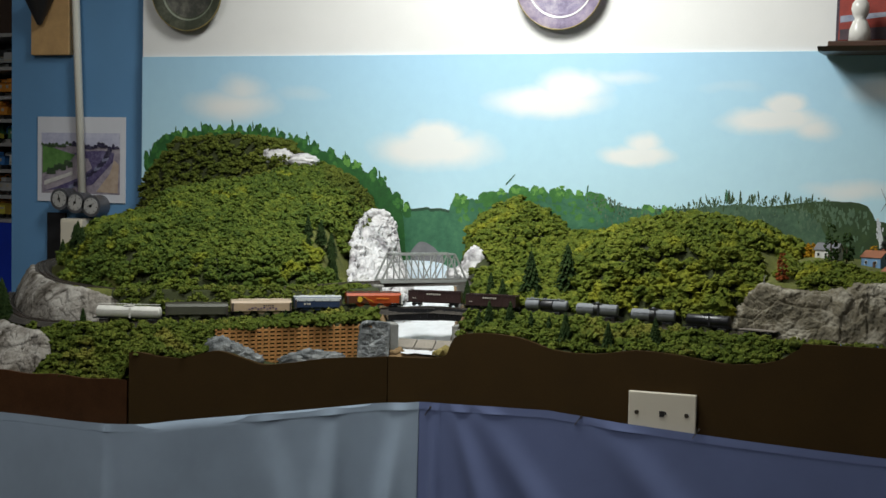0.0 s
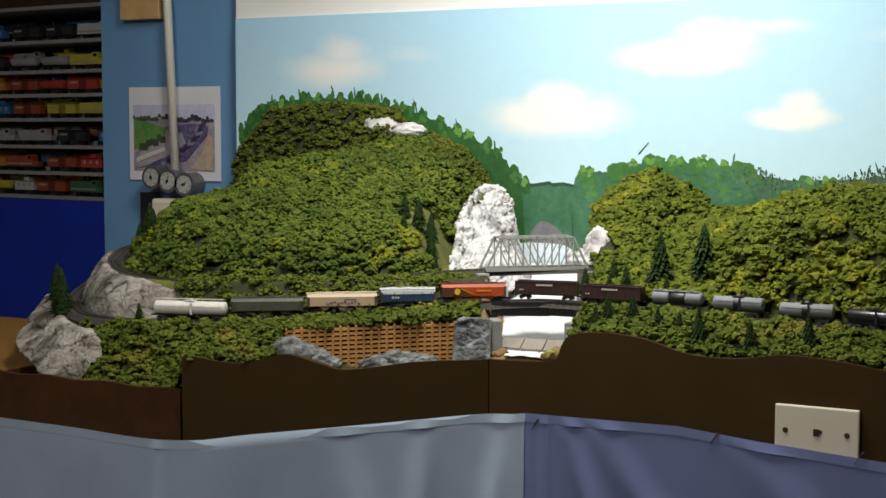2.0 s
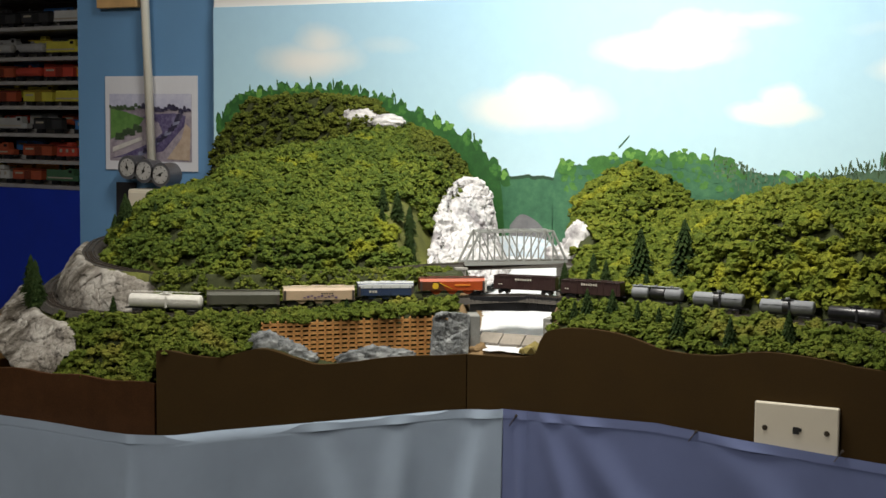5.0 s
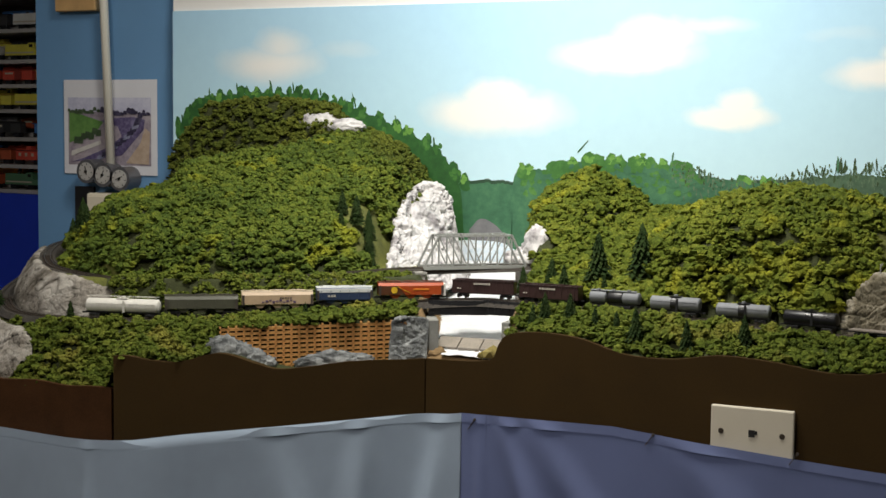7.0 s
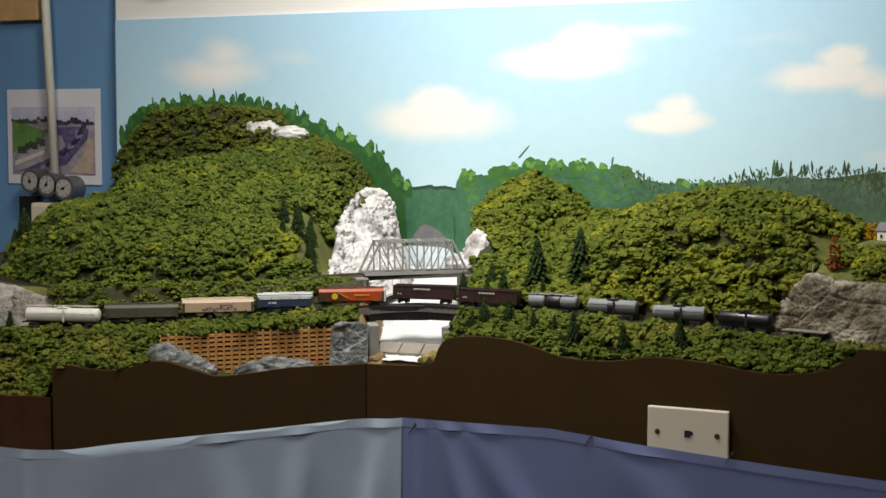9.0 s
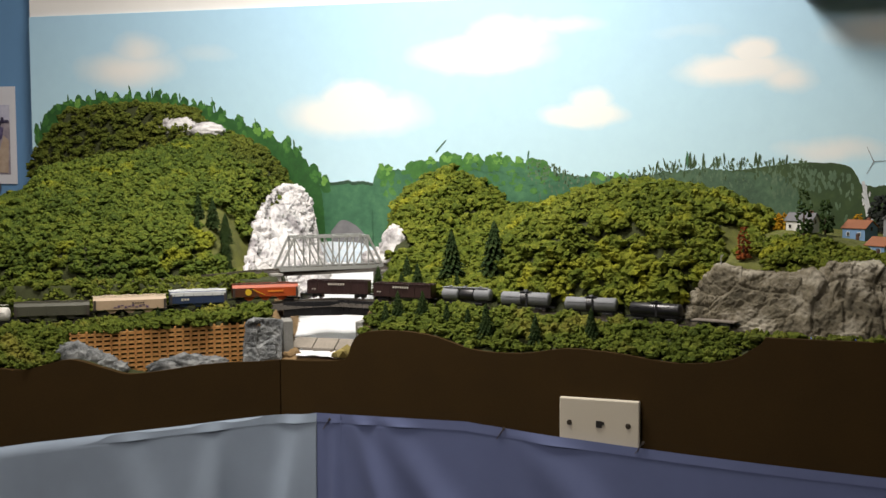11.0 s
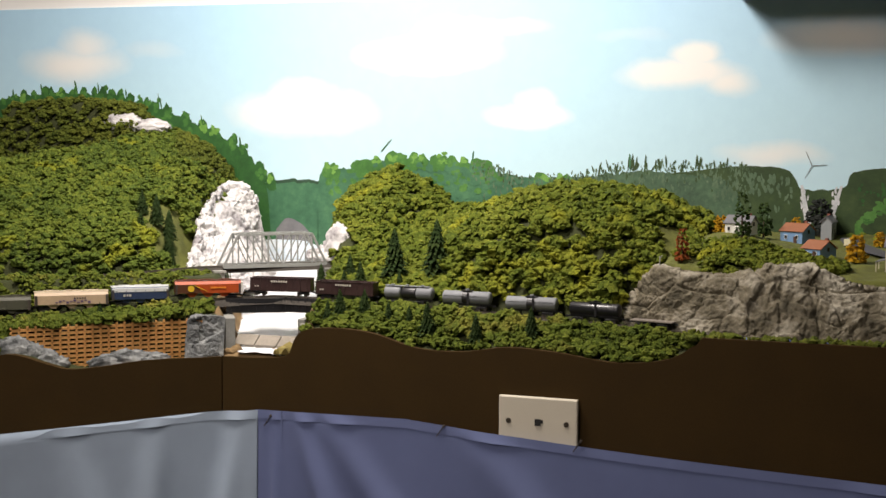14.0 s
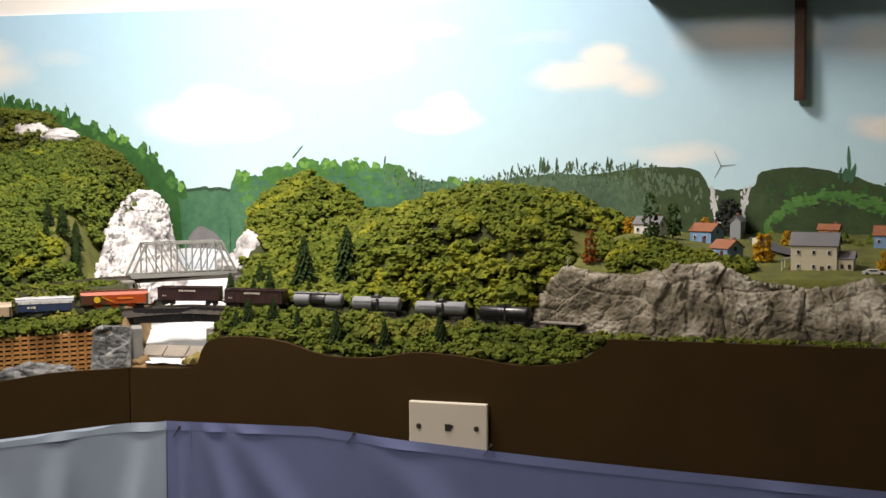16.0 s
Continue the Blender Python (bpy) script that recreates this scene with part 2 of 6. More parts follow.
def rodded(a, b, r, seg=10, r2=None):
    bm = bmesh.new()
    rod(bm, a, b, r, seg, r2)
    return bm


def prism(profile, x0, x1, axis="X"):
    """A closed outline (pairs) pushed along an axis."""
    bm = bmesh.new()
    put = {"X": lambda p, t: (t, p[0], p[1]), "Y": lambda p, t: (p[0], t, p[1]), "Z": lambda p, t: (p[0], p[1], t)}[axis]
    a = [bm.verts.new(put(p, x0)) for p in profile]
    b = [bm.verts.new(put(p, x1)) for p in profile]
    bm.faces.new(a)
    bm.faces.new(b[::-1])
    n = len(profile)
    for i in range(n):
        bm.faces.new((a[i], b[i], b[(i + 1) % n], a[(i + 1) % n]))
    bmesh.ops.recalc_face_normals(bm, faces=bm.faces)
    return bm


def smoothstep(a, b, x):
    t = np.clip((x - a) / (b - a), 0, 1)
    return t * t * (3 - 2 * t)


def softmin(a, b, k=0.02):
    h = np.clip(0.5 + 0.5 * (b - a) / k, 0, 1)
    return b * (1 - h) + a * h - k * h * (1 - h)


def spline(points, n=24):
    p = np.array(points, float)
    q = np.vstack([2 * p[0] - p[1], p, 2 * p[-1] - p[-2]])
    out = []
    for i in range(1, len(q) - 2):
        a, b, c, d = q[i - 1:i + 3]
        for k in range(n):
            t = k / n
            out.append(0.5 * (2 * b + (c - a) * t + (2 * a - 5 * b + 4 * c - d) * t * t + (3 * b - a - 3 * c + d) * t ** 3))
    out.append(p[-1])
    return np.array(out)


def fbm(x, y, scale, seed=0.0, octaves=4):
    out = np.zeros(np.shape(x))
    flat = [noise.fractal(Vector((a * scale + seed, b * scale, seed)), 0.8, 2.0, octaves) for a, b in zip(np.ravel(x), np.ravel(y))]
    return np.array(flat).reshape(np.shape(x))


def grid_mesh(name, X, Y, Z, material, parent=None, smooth=True):
    nu, nv = X.shape
    verts = np.stack([X, Y, Z], -1).reshape(-1, 3)
    idx = np.arange(nu * nv).reshape(nu, nv)
    quads = np.stack([idx[:-1, :-1], idx[1:, :-1], idx[1:, 1:], idx[:-1, 1:]], -1).reshape(-1, 4)
    me = bpy.data.meshes.new(name)
    me.from_pydata(verts.tolist(), [], quads.tolist())
    me.materials.append(material)
    me.polygons.foreach_set("use_smooth", [smooth] * len(me.polygons))
    ob = new(name, me)
    if parent is not None:
        ob.parent = parent
    return ob

# ---------------------------------------------------------------- room
def structure(name, bm, material, label, smooth=False):
    return tagged(part(name, bm, material, None, "", smooth), label, name.split("_")[0], "", "structure")


structure("floor", boxed(-0.3, -1.5, -0.05, 5.4, 5.4, 0.1), paint("grey_floor_carpet", (0.16, 0.15, 0.14), 0.95, var=0.2), "worn grey carpeted floor of the hobby room")
structure("ceiling", boxed(-0.3, -1.5, 2.50, 5.4, 5.4, 0.1), paint("white_ceiling_paint", (0.78, 0.77, 0.74), 0.8, var=0.04), "plain white painted ceiling")
structure("wall_north", boxed(0.71, 0.065, 1.225, 3.38, 0.12, 2.45), M_WHITE_WALL, "white painted wall above the mural")
structure("wall_north_side", boxed(-1.158, 0.09, 1.225, 0.356, 0.12, 2.45), M_BLUE_WALL, "medium blue painted wall strip beside the mural")
# the dimness of the recess is put into this wall's blue
structure("wall_far", boxed(-1.8, 1.17, 1.225, 2.4, 0.1, 2.45), paint("recess_shaded_blue_wall", (0.05, 0.09, 0.2), 0.7), "blue wall behind the display shelves, coloured darker for the recess shade")
structure("wall_passage", boxed(-1.28, 0.64, 1.225, 0.1, 0.96, 2.45), M_BLUE_WALL, "blue side wall of the recess")
structure("wall_west", boxed(-2.95, -1.5, 1.225, 0.1, 5.4, 2.45), paint("grey_west_wall", (0.3, 0.32, 0.36), 0.7), "plain grey wall")
structure("wall_east", boxed(2.35, -1.9, 1.225, 0.1, 4.6, 2.45), paint("pale_east_wall", (0.5, 0.5, 0.5), 0.7), "plain pale wall")
structure("wall_south", boxed(-0.3, -4.15, 1.225, 5.4, 0.1, 2.45), paint("pale_south_wall", (0.5, 0.5, 0.48), 0.7), "plain pale wall")

# mural panel on the wall: sky, then painted hills and trees a brush stroke thick
backdrop = tagged(part("backdrop", boxed(0.71, 0.0025, 1.1165, 3.376, 0.005, 0.873), M_SKY),
                  "hand-painted pale blue sky mural with soft white clouds", "mural", "", "structure")


def outline(pts, n):
    p = spline([(a, 0, b) for a, b in pts], n)
    return p[:, 0], p[:, 2]


def painted(name, pts, y, material, seed, rough=0.006, freq=60, low=1.02, n=16):
    xs, zs = outline(pts, n)
    random.seed(seed)
    zs = zs + np.array([noise.fractal(Vector((x * freq, seed, 0)), 0.7, 2, 4) for x in xs]) * rough
    bm = bmesh.new()
    top = [bm.verts.new((x, y, z)) for x, z in zip(xs, zs)]
    bot = [bm.verts.new((x, y, low)) for x in xs]
    for i in range(len(xs) - 1):
        bm.faces.new((bot[i], bot[i + 1], top[i + 1], top[i]))
    return part(name, bm, material, backdrop)


P_FAR = brushed("dark_far_hill_paint", (0.010, 0.035, 0.018), (0.02, 0.06, 0.03), (0.035, 0.09, 0.045))
P_BLUEGREEN = brushed("blue_green_hill_paint", (0.022, 0.085, 0.045), (0.045, 0.15, 0.075), (0.08, 0.22, 0.10))
P_GREEN = brushed("bright_leaf_green_paint", (0.025, 0.10, 0.018), (0.05, 0.17, 0.03), (0.11, 0.27, 0.055))
P_DEEP = brushed("deep_forest_green_paint", (0.012, 0.06, 0.012), (0.022, 0.10, 0.02), (0.045, 0.16, 0.03))
P_OLIVE = brushed("dark_olive_hill_paint", (0.016, 0.035, 0.010), (0.032, 0.065, 0.018), (0.06, 0.10, 0.03))
P_ROAD = brushed("grey_painted_road", (0.12, 0.12, 0.13), (0.17, 0.17, 0.18), (0.22, 0.22, 0.22))
P_FALL = brushed("white_painted_waterfall", (0.35, 0.38, 0.40), (0.6, 0.62, 0.64), (0.8, 0.8, 0.8), 120)
P_MEADOW = brushed("bright_meadow_green_paint", (0.035, 0.13, 0.022), (0.075, 0.22, 0.04), (0.13, 0.31, 0.075), 45)
P_STREAM = brushed("pale_blue_painted_stream", (0.45, 0.6, 0.75), (0.7, 0.8, 0.88), (0.9, 0.92, 0.95), 120)

painted("painted_ridge", [(-0.42, 1.247), (-0.378, 1.245), (-0.33, 1.252), (-0.276, 1.251), (-0.2, 1.25), (0.1, 1.262), (0.3, 1.27)], -0.00011, P_FAR, 1, 0.003)
painted("painted_far_hill", [(-0.42, 1.243), (-0.378, 1.241), (-0.33, 1.246), (-0.276, 1.246), (-0.2, 1.25), (0.1, 1.255), (0.3, 1.26)], -0.00018, P_BLUEGREEN, 1, 0.003)
painted("painted_wooded_hill", [(-0.275, 1.15), (-0.270, 1.262), (-0.21, 1.272), (-0.137, 1.288), (-0.05, 1.288), (0.03, 1.282), (0.06, 1.268), (0.16, 1.258), (0.24, 1.262)], -0.00025, P_BLUEGREEN, 3, 0.006, 120)
painted("painted_olive_hill", [(0.18, 1.255), (0.26, 1.272), (0.32, 1.272), (0.388, 1.280), (0.44, 1.286), (0.505, 1.284), (0.525, 1.268), (0.532, 1.255), (0.545, 1.252), (0.575, 1.252), (0.60, 1.258), (0.612, 1.279), (0.671, 1.286), (0.737, 1.275), (0.792, 1.258), (0.9, 1.25), (1.2, 1.27)], -0.00032, P_OLIVE, 5, 0.002, 70)
painted("painted_tree_haze", [(0.15, 1.22), (0.2, 1.262), (0.27, 1.275), (0.35, 1.272), (0.42, 1.262), (0.46, 1.20)], -0.00040, brushed("grey_green_stippled_paint", (0.03, 0.06, 0.035), (0.055, 0.11, 0.06), (0.09, 0.17, 0.09), 130), 7, 0.010, 200, 1.1)
painted("painted_forest_slope", [(-0.972, 1.20), (-0.968, 1.27), (-0.957, 1.35), (-0.925, 1.385), (-0.85, 1.398), (-0.72, 1.398), (-0.63, 1.385), (-0.55, 1.36), (-0.47, 1.328), (-0.41, 1.295), (-0.375, 1.242), (-0.365, 1.15)], -0.00036, P_DEEP, 9, 0.006, 120)
painted("painted_meadow", [(0.615, 1.20), (0.64, 1.222), (0.68, 1.243), (0.72, 1.248), (0.76, 1.238), (0.82, 1.224), (0.9, 1.21)], -0.00047, P_MEADOW, 11, 0.003, 50, 1.1)
painted("painted_shadow_grove", [(0.625, 1.18), (0.66, 1.215), (0.71, 1.230), (0.75, 1.224), (0.80, 1.208), (0.9, 1.19)], -0.00054, P_OLIVE, 12, 0.006, 70, 1.1)
painted("painted_road", [(-0.355, 1.165), (-0.335, 1.184), (-0.31, 1.178), (-0.285, 1.155)], -0.00041, P_ROAD, 13, 0.001, 40, 1.10)
painted("painted_stream", [(-0.395, 1.135), (-0.37, 1.146), (-0.30, 1.146), (-0.27, 1.135)], -0.00047, P_STREAM, 14, 0.001, 40, 1.06)
for x0, x1 in ((0.533, 0.546), (0.592, 0.577)):
    bm = bmesh.new()
    vs = [bm.verts.new(v) for v in ((x0, -0.0006, 1.258), (x0 + 0.004, -0.0006, 1.259), (x1 + 0.005, -0.0006, 1.200), (x1 - 0.005, -0.0006, 1.200))]
    bm.faces.new(vs)
    part("painted_waterfall", bm, P_FALL, backdrop)
random.seed(5)


def strokes(name, items, y, material):
    """Many short ragged brush dabs (x, z, half width, half height) of one colour."""
    bm = bmesh.new()
    for x, z, w, h in items:
        yy = -0.00060 + y * 0.08 - random.random() * 0.00004
        n = 9
        lean = random.uniform(-0.3, 0.3)
        vs = [bm.verts.new((x + w * math.cos(a) * (1 + random.uniform(-0.3, 0.3)) + lean * h * math.sin(a), yy, z + h * math.sin(a) * (1 + random.uniform(-0.25, 0.25)))) for a in np.linspace(0, 2 * math.pi, n + 1)[:-1]]
        c = bm.verts.new((x, yy, z))
        for i in range(n):
            bm.faces.new((c, vs[i], vs[(i + 1) % n]))
    part(name, bm, material, backdrop)


def along(pts, x):
    xs, zs = outline(pts, 12)
    return float(np.interp(x, xs, zs))


def grove(pts, xs, w, h, y, dark, lights, drop=0.0):
    """One painted tree at each x: a dark base and lighter leaf strokes on it."""
    for x in xs:
        z = along(pts, x) - drop
        ww, hh = w * random.uniform(0.7, 1.25), h * random.uniform(0.75, 1.3)
        strokes("painted_tree", [(x, z, ww, hh), (x + ww * 0.2, z - hh * 0.7, ww * 1.2, hh)], y, dark)
        tone = random.choice(lights)
        strokes("painted_leaves", [(x + random.gauss(0, 0.45) * ww, z + random.gauss(0.1, 0.45) * hh, ww * 0.45, hh * 0.35) for _ in range(5)], y - 0.0003, tone)


P_LIME = brushed("lime_leaf_paint", (0.08, 0.20, 0.03), (0.13, 0.30, 0.05), (0.20, 0.40, 0.09), 160)
P_HAZE = brushed("pale_sage_paint", (0.05, 0.09, 0.05), (0.085, 0.145, 0.08), (0.15, 0.22, 0.13), 160)
slope_l = [(-0.957, 1.34), (-0.925, 1.375), (-0.85, 1.398), (-0.72, 1.398), (-0.63, 1.385), (-0.55, 1.36), (-0.47, 1.328), (-0.41, 1.295), (-0.375, 1.25)]
xs = [-0.965]
while xs[-1] < -0.385:
    xs.append(xs[-1] + random.uniform(0.014, 0.026) * (1.0 if xs[-1] < -0.6 else 1.45))
grove(slope_l, xs, 0.0085, 0.0125, -0.0008, P_DEEP, (P_GREEN, P_GREEN, P_LIME), 0.001)
grove([(a, b - 0.022) for a, b in slope_l], [x + 0.008 for x in xs if x < -0.44], 0.010, 0.011, -0.0016, P_DEEP, (P_GREEN, P_DEEP), 0.0)
strokes("painted_spires", [(x + random.uniform(-0.01, 0.01), along(slope_l, x) + 0.012, 0.0018, random.uniform(0.006, 0.014)) for x in xs[::3]], -0.0024, P_DEEP)
slope_m = [(-0.262, 1.275), (-0.21, 1.276), (-0.137, 1.294), (-0.05, 1.290), (0.03, 1.284), (0.06, 1.268), (0.16, 1.262)]
grove(slope_m, (-0.258, -0.246, -0.20, -0.185, -0.17, -0.14, -0.125, -0.10, -0.085, -0.06, -0.045, -0.03, -0.01, 0.012, 0.03, 0.125, 0.155, 0.165), 0.011, 0.010, -0.0008, P_GREEN, (P_LIME, P_GREEN, P_LIME), 0.004)
strokes("painted_hill_leaves", [(x, along(slope_m, x) - random.uniform(0.006, 0.07), random.uniform(0.003, 0.010), random.uniform(0.003, 0.008)) for x in np.random.uniform(-0.26, 0.15, 130)], -0.0014, P_BLUEGREEN)
strokes("painted_hill_leaves", [(x, along(slope_m, x) - random.uniform(0.002, 0.05), random.uniform(0.002, 0.007), random.uniform(0.002, 0.006)) for x in np.random.uniform(-0.26, 0.08, 90)], -0.0018, P_GREEN)
haze_top = [(0.0, 1.284), (0.05, 1.276), (0.1, 1.258), (0.18, 1.264), (0.27, 1.282), (0.35, 1.284), (0.45, 1.284)]
for tone, cnt, y in ((P_HAZE, 170, -0.0014), (P_HAZE, 120, -0.0018), (P_OLIVE, 90, -0.0022)):
    strokes("painted_stipple", [(x, along(haze_top, x) - abs(random.gauss(0, 0.022)) + random.uniform(0, 0.010), random.uniform(0.0006, 0.0018), random.uniform(0.001, 0.0042)) for x in np.random.uniform(0.005, 0.46, int(cnt * 1.9))], y, tone)
strokes("painted_spires", [(x, along(haze_top, x) + random.uniform(0, 0.008), 0.0014, random.uniform(0.006, 0.014)) for x in np.random.uniform(0.19, 0.45, 26)], -0.0026, P_OLIVE)
strokes("painted_spires", [(0.738, 1.290, 0.0022, 0.024), (0.734, 1.275, 0.004, 0.012), (0.744, 1.276, 0.004, 0.014), (0.725, 1.276, 0.002, 0.010), (0.268, 1.290, 0.0016, 0.014), (0.005, 1.296, 0.0016, 0.010)], -0.0026, P_BLUEGREEN)
strokes("painted_hill_leaves", [(x, 1.272 - abs(random.gauss(0, 0.03)), random.uniform(0.001, 0.003), random.uniform(0.002, 0.007)) for x in np.random.uniform(0.40, 0.52, 90)], -0.0022, P_HAZE)
strokes("painted_hill_leaves", [(x, 1.262 - abs(random.gauss(0, 0.018)), random.uniform(0.001, 0.003), random.uniform(0.001, 0.004)) for x in np.random.uniform(0.62, 0.95, 110)], -0.0022, P_DEEP)
arch = [(0.615, 1.195), (0.64, 1.219), (0.68, 1.240), (0.72, 1.246), (0.76, 1.237), (0.82, 1.223), (0.9, 1.209)]
strokes("painted_meadow_edge", [(x, along(arch, x) + random.gauss(0.002, 0.004), random.uniform(0.002, 0.006), random.uniform(0.0015, 0.004)) for x in np.random.uniform(0.62, 0.9, 150)], -0.0024, P_MEADOW)
strokes("painted_meadow_edge", [(x, along(arch, x) - 0.016 + random.gauss(0, 0.004), random.uniform(0.002, 0.006), random.uniform(0.002, 0.005)) for x in np.random.uniform(0.62, 0.9, 150)], -0.0028, P_OLIVE)
strokes("painted_meadow_edge", [(x, along(arch, x) - 0.006 + random.gauss(0, 0.004), random.uniform(0.002, 0.005), random.uniform(0.0012, 0.003)) for x in np.random.uniform(0.62, 0.9, 80)], -0.0032, P_GREEN)
strokes("painted_grove", [(x, 1.180 + random.uniform(0, 0.022), random.uniform(0.004, 0.010), random.uniform(0.004, 0.009)) for x in np.random.uniform(0.635, 0.90, 90)], -0.0030, P_OLIVE)
strokes("painted_waterfall_foam", [(0.540 + random.gauss(0, 0.003), 1.21 + 0.045 * random.random(), 0.0016, 0.004) for _ in range(14)] + [(0.585 + random.gauss(0, 0.003), 1.21 + 0.045 * random.random(), 0.0016, 0.004) for _ in range(14)], -0.0020, P_FALL)
# a scratch-like brush mark and the painted wind turbine
for a, b, w, mat_ in (((-0.158, 1.302), (-0.140, 1.322), 0.0012, P_DEEP), 
                      ((0.550, 1.288), (0.572, 1.290), 0.0006, P_ROAD), ((0.550, 1.288), (0.540, 1.310), 0.0006, P_ROAD), ((0.550, 1.288), (0.540, 1.270), 0.0006, P_ROAD)):
    d = (Vector((b[0], 0, b[1])) - Vector((a[0], 0, a[1]))).normalized()
    s = Vector((-d.z, 0, d.x)) * w
    bm = bmesh.new()
    A, B = Vector((a[0], -0.0009, a[1])), Vector((b[0], -0.0009, b[1]))
    bm.faces.new([bm.verts.new(v) for v in (A - s, B - s * 0.5, B + s * 0.5, A + s)])
    part("brush_stroke", bm, mat_, backdrop)

# ---------------------------------------------------------------- layout ground
EDGE = [(-1.10, 0.0), (-1.06, -0.28), (-0.98, -0.50), (-0.885, -0.70), (-0.80, -0.79), (-0.70, -0.808), (-0.478, -0.812), (-0.178, -0.514), (1.25, -0.514)]
TOP = [(-1.10, 1.02), (-0.98, 1.01), (-0.885, 0.985), (-0.80, 0.985), (-0.70, 0.985), (-0.49, 1.0), (-0.476, 1.045), (-0.439, 1.038), (-0.416, 1.035), (-0.379, 1.044), (-0.347, 1.03), (-0.325, 1.02),
       (-0.293, 1.021), (-0.248, 1.026), (-0.18, 1.025), (-0.085, 1.030), (-0.069, 1.052), (-0.055, 1.067), (-0.011, 1.073), (0.046, 1.069), (0.109, 1.053),
       (0.172, 1.052), (0.233, 1.061), (0.3, 1.058), (0.372, 1.05), (0.436, 1.057), (0.471, 1.076), (0.491, 1.085), (0.545, 1.087), (1.25, 1.087)]
LOWER = spline([(-1.08, -0.30, 1.072), (-0.97, -0.46, 1.072), (-0.87, -0.575, 1.072), (-0.76, -0.672, 1.072), (-0.64, -0.703, 1.075), (-0.50, -0.668, 1.080), (-0.33, -0.548, 1.090),
                (-0.182, -0.442, 1.101), (-0.09, -0.418, 1.102), (0.15, -0.422, 1.096), (0.289, -0.422, 1.090), (0.40, -0.442, 1.088), (0.55, -0.472, 1.086), (0.75, -0.48, 1.086), (1.2, -0.48, 1.086)])
UPPER = spline([(-1.09, -0.05, 1.13), (-1.062, -0.209, 1.13), (-0.968, -0.36, 1.13), (-0.853, -0.50, 1.129), (-0.76, -0.58, 1.127), (-0.647, -0.620, 1.124), (-0.57, -0.597, 1.122), (-0.494, -0.553, 1.123),
                (-0.40, -0.488, 1.127), (-0.33, -0.415, 1.131), (-0.285, -0.368, 1.134), (-0.138, -0.245, 1.137), (-0.112, -0.223, 1.137)])


def yfront(x):
    return np.interp(x, [p[0] for p in EDGE], [p[1] for p in EDGE])


def ztop(x):
    return np.interp(x, [p[0] for p in TOP], [p[1] for p in TOP])


def near(track, x, y):
    """Distance to a track, its height there and the side (positive: behind it)."""
    best = np.full(np.shape(x), 9.0)
    hz = np.zeros(np.shape(x))
    side = np.zeros(np.shape(x))
    for i in range(0, len(track) - 1, 2):
        a, b = track[i], track[min(i + 2, len(track) - 1)]
        d = b[:2] - a[:2]
        l2 = d @ d
        t = np.clip(((x - a[0]) * d[0] + (y - a[1]) * d[1]) / l2, 0, 1)
        px_, py_ = a[0] + t * d[0], a[1] + t * d[1]
        r = np.hypot(x - px_, y - py_)
        m = r < best
        best = np.where(m, r, best)
        hz = np.where(m, a[2] + t * (b[2] - a[2]), hz)
        side = np.where(m, np.sign(d[0] * (y - py_) - d[1] * (x - px_)), side)
    return best, hz, side


def river_x(y):
    return -0.125 - 0.40 * (y + 0.5)


def crest_y(x):
    return np.interp(x, [-1.0, -0.86, -0.69, -0.62, -0.57], [-0.10, -0.15, -0.22, -0.20, -0.02])


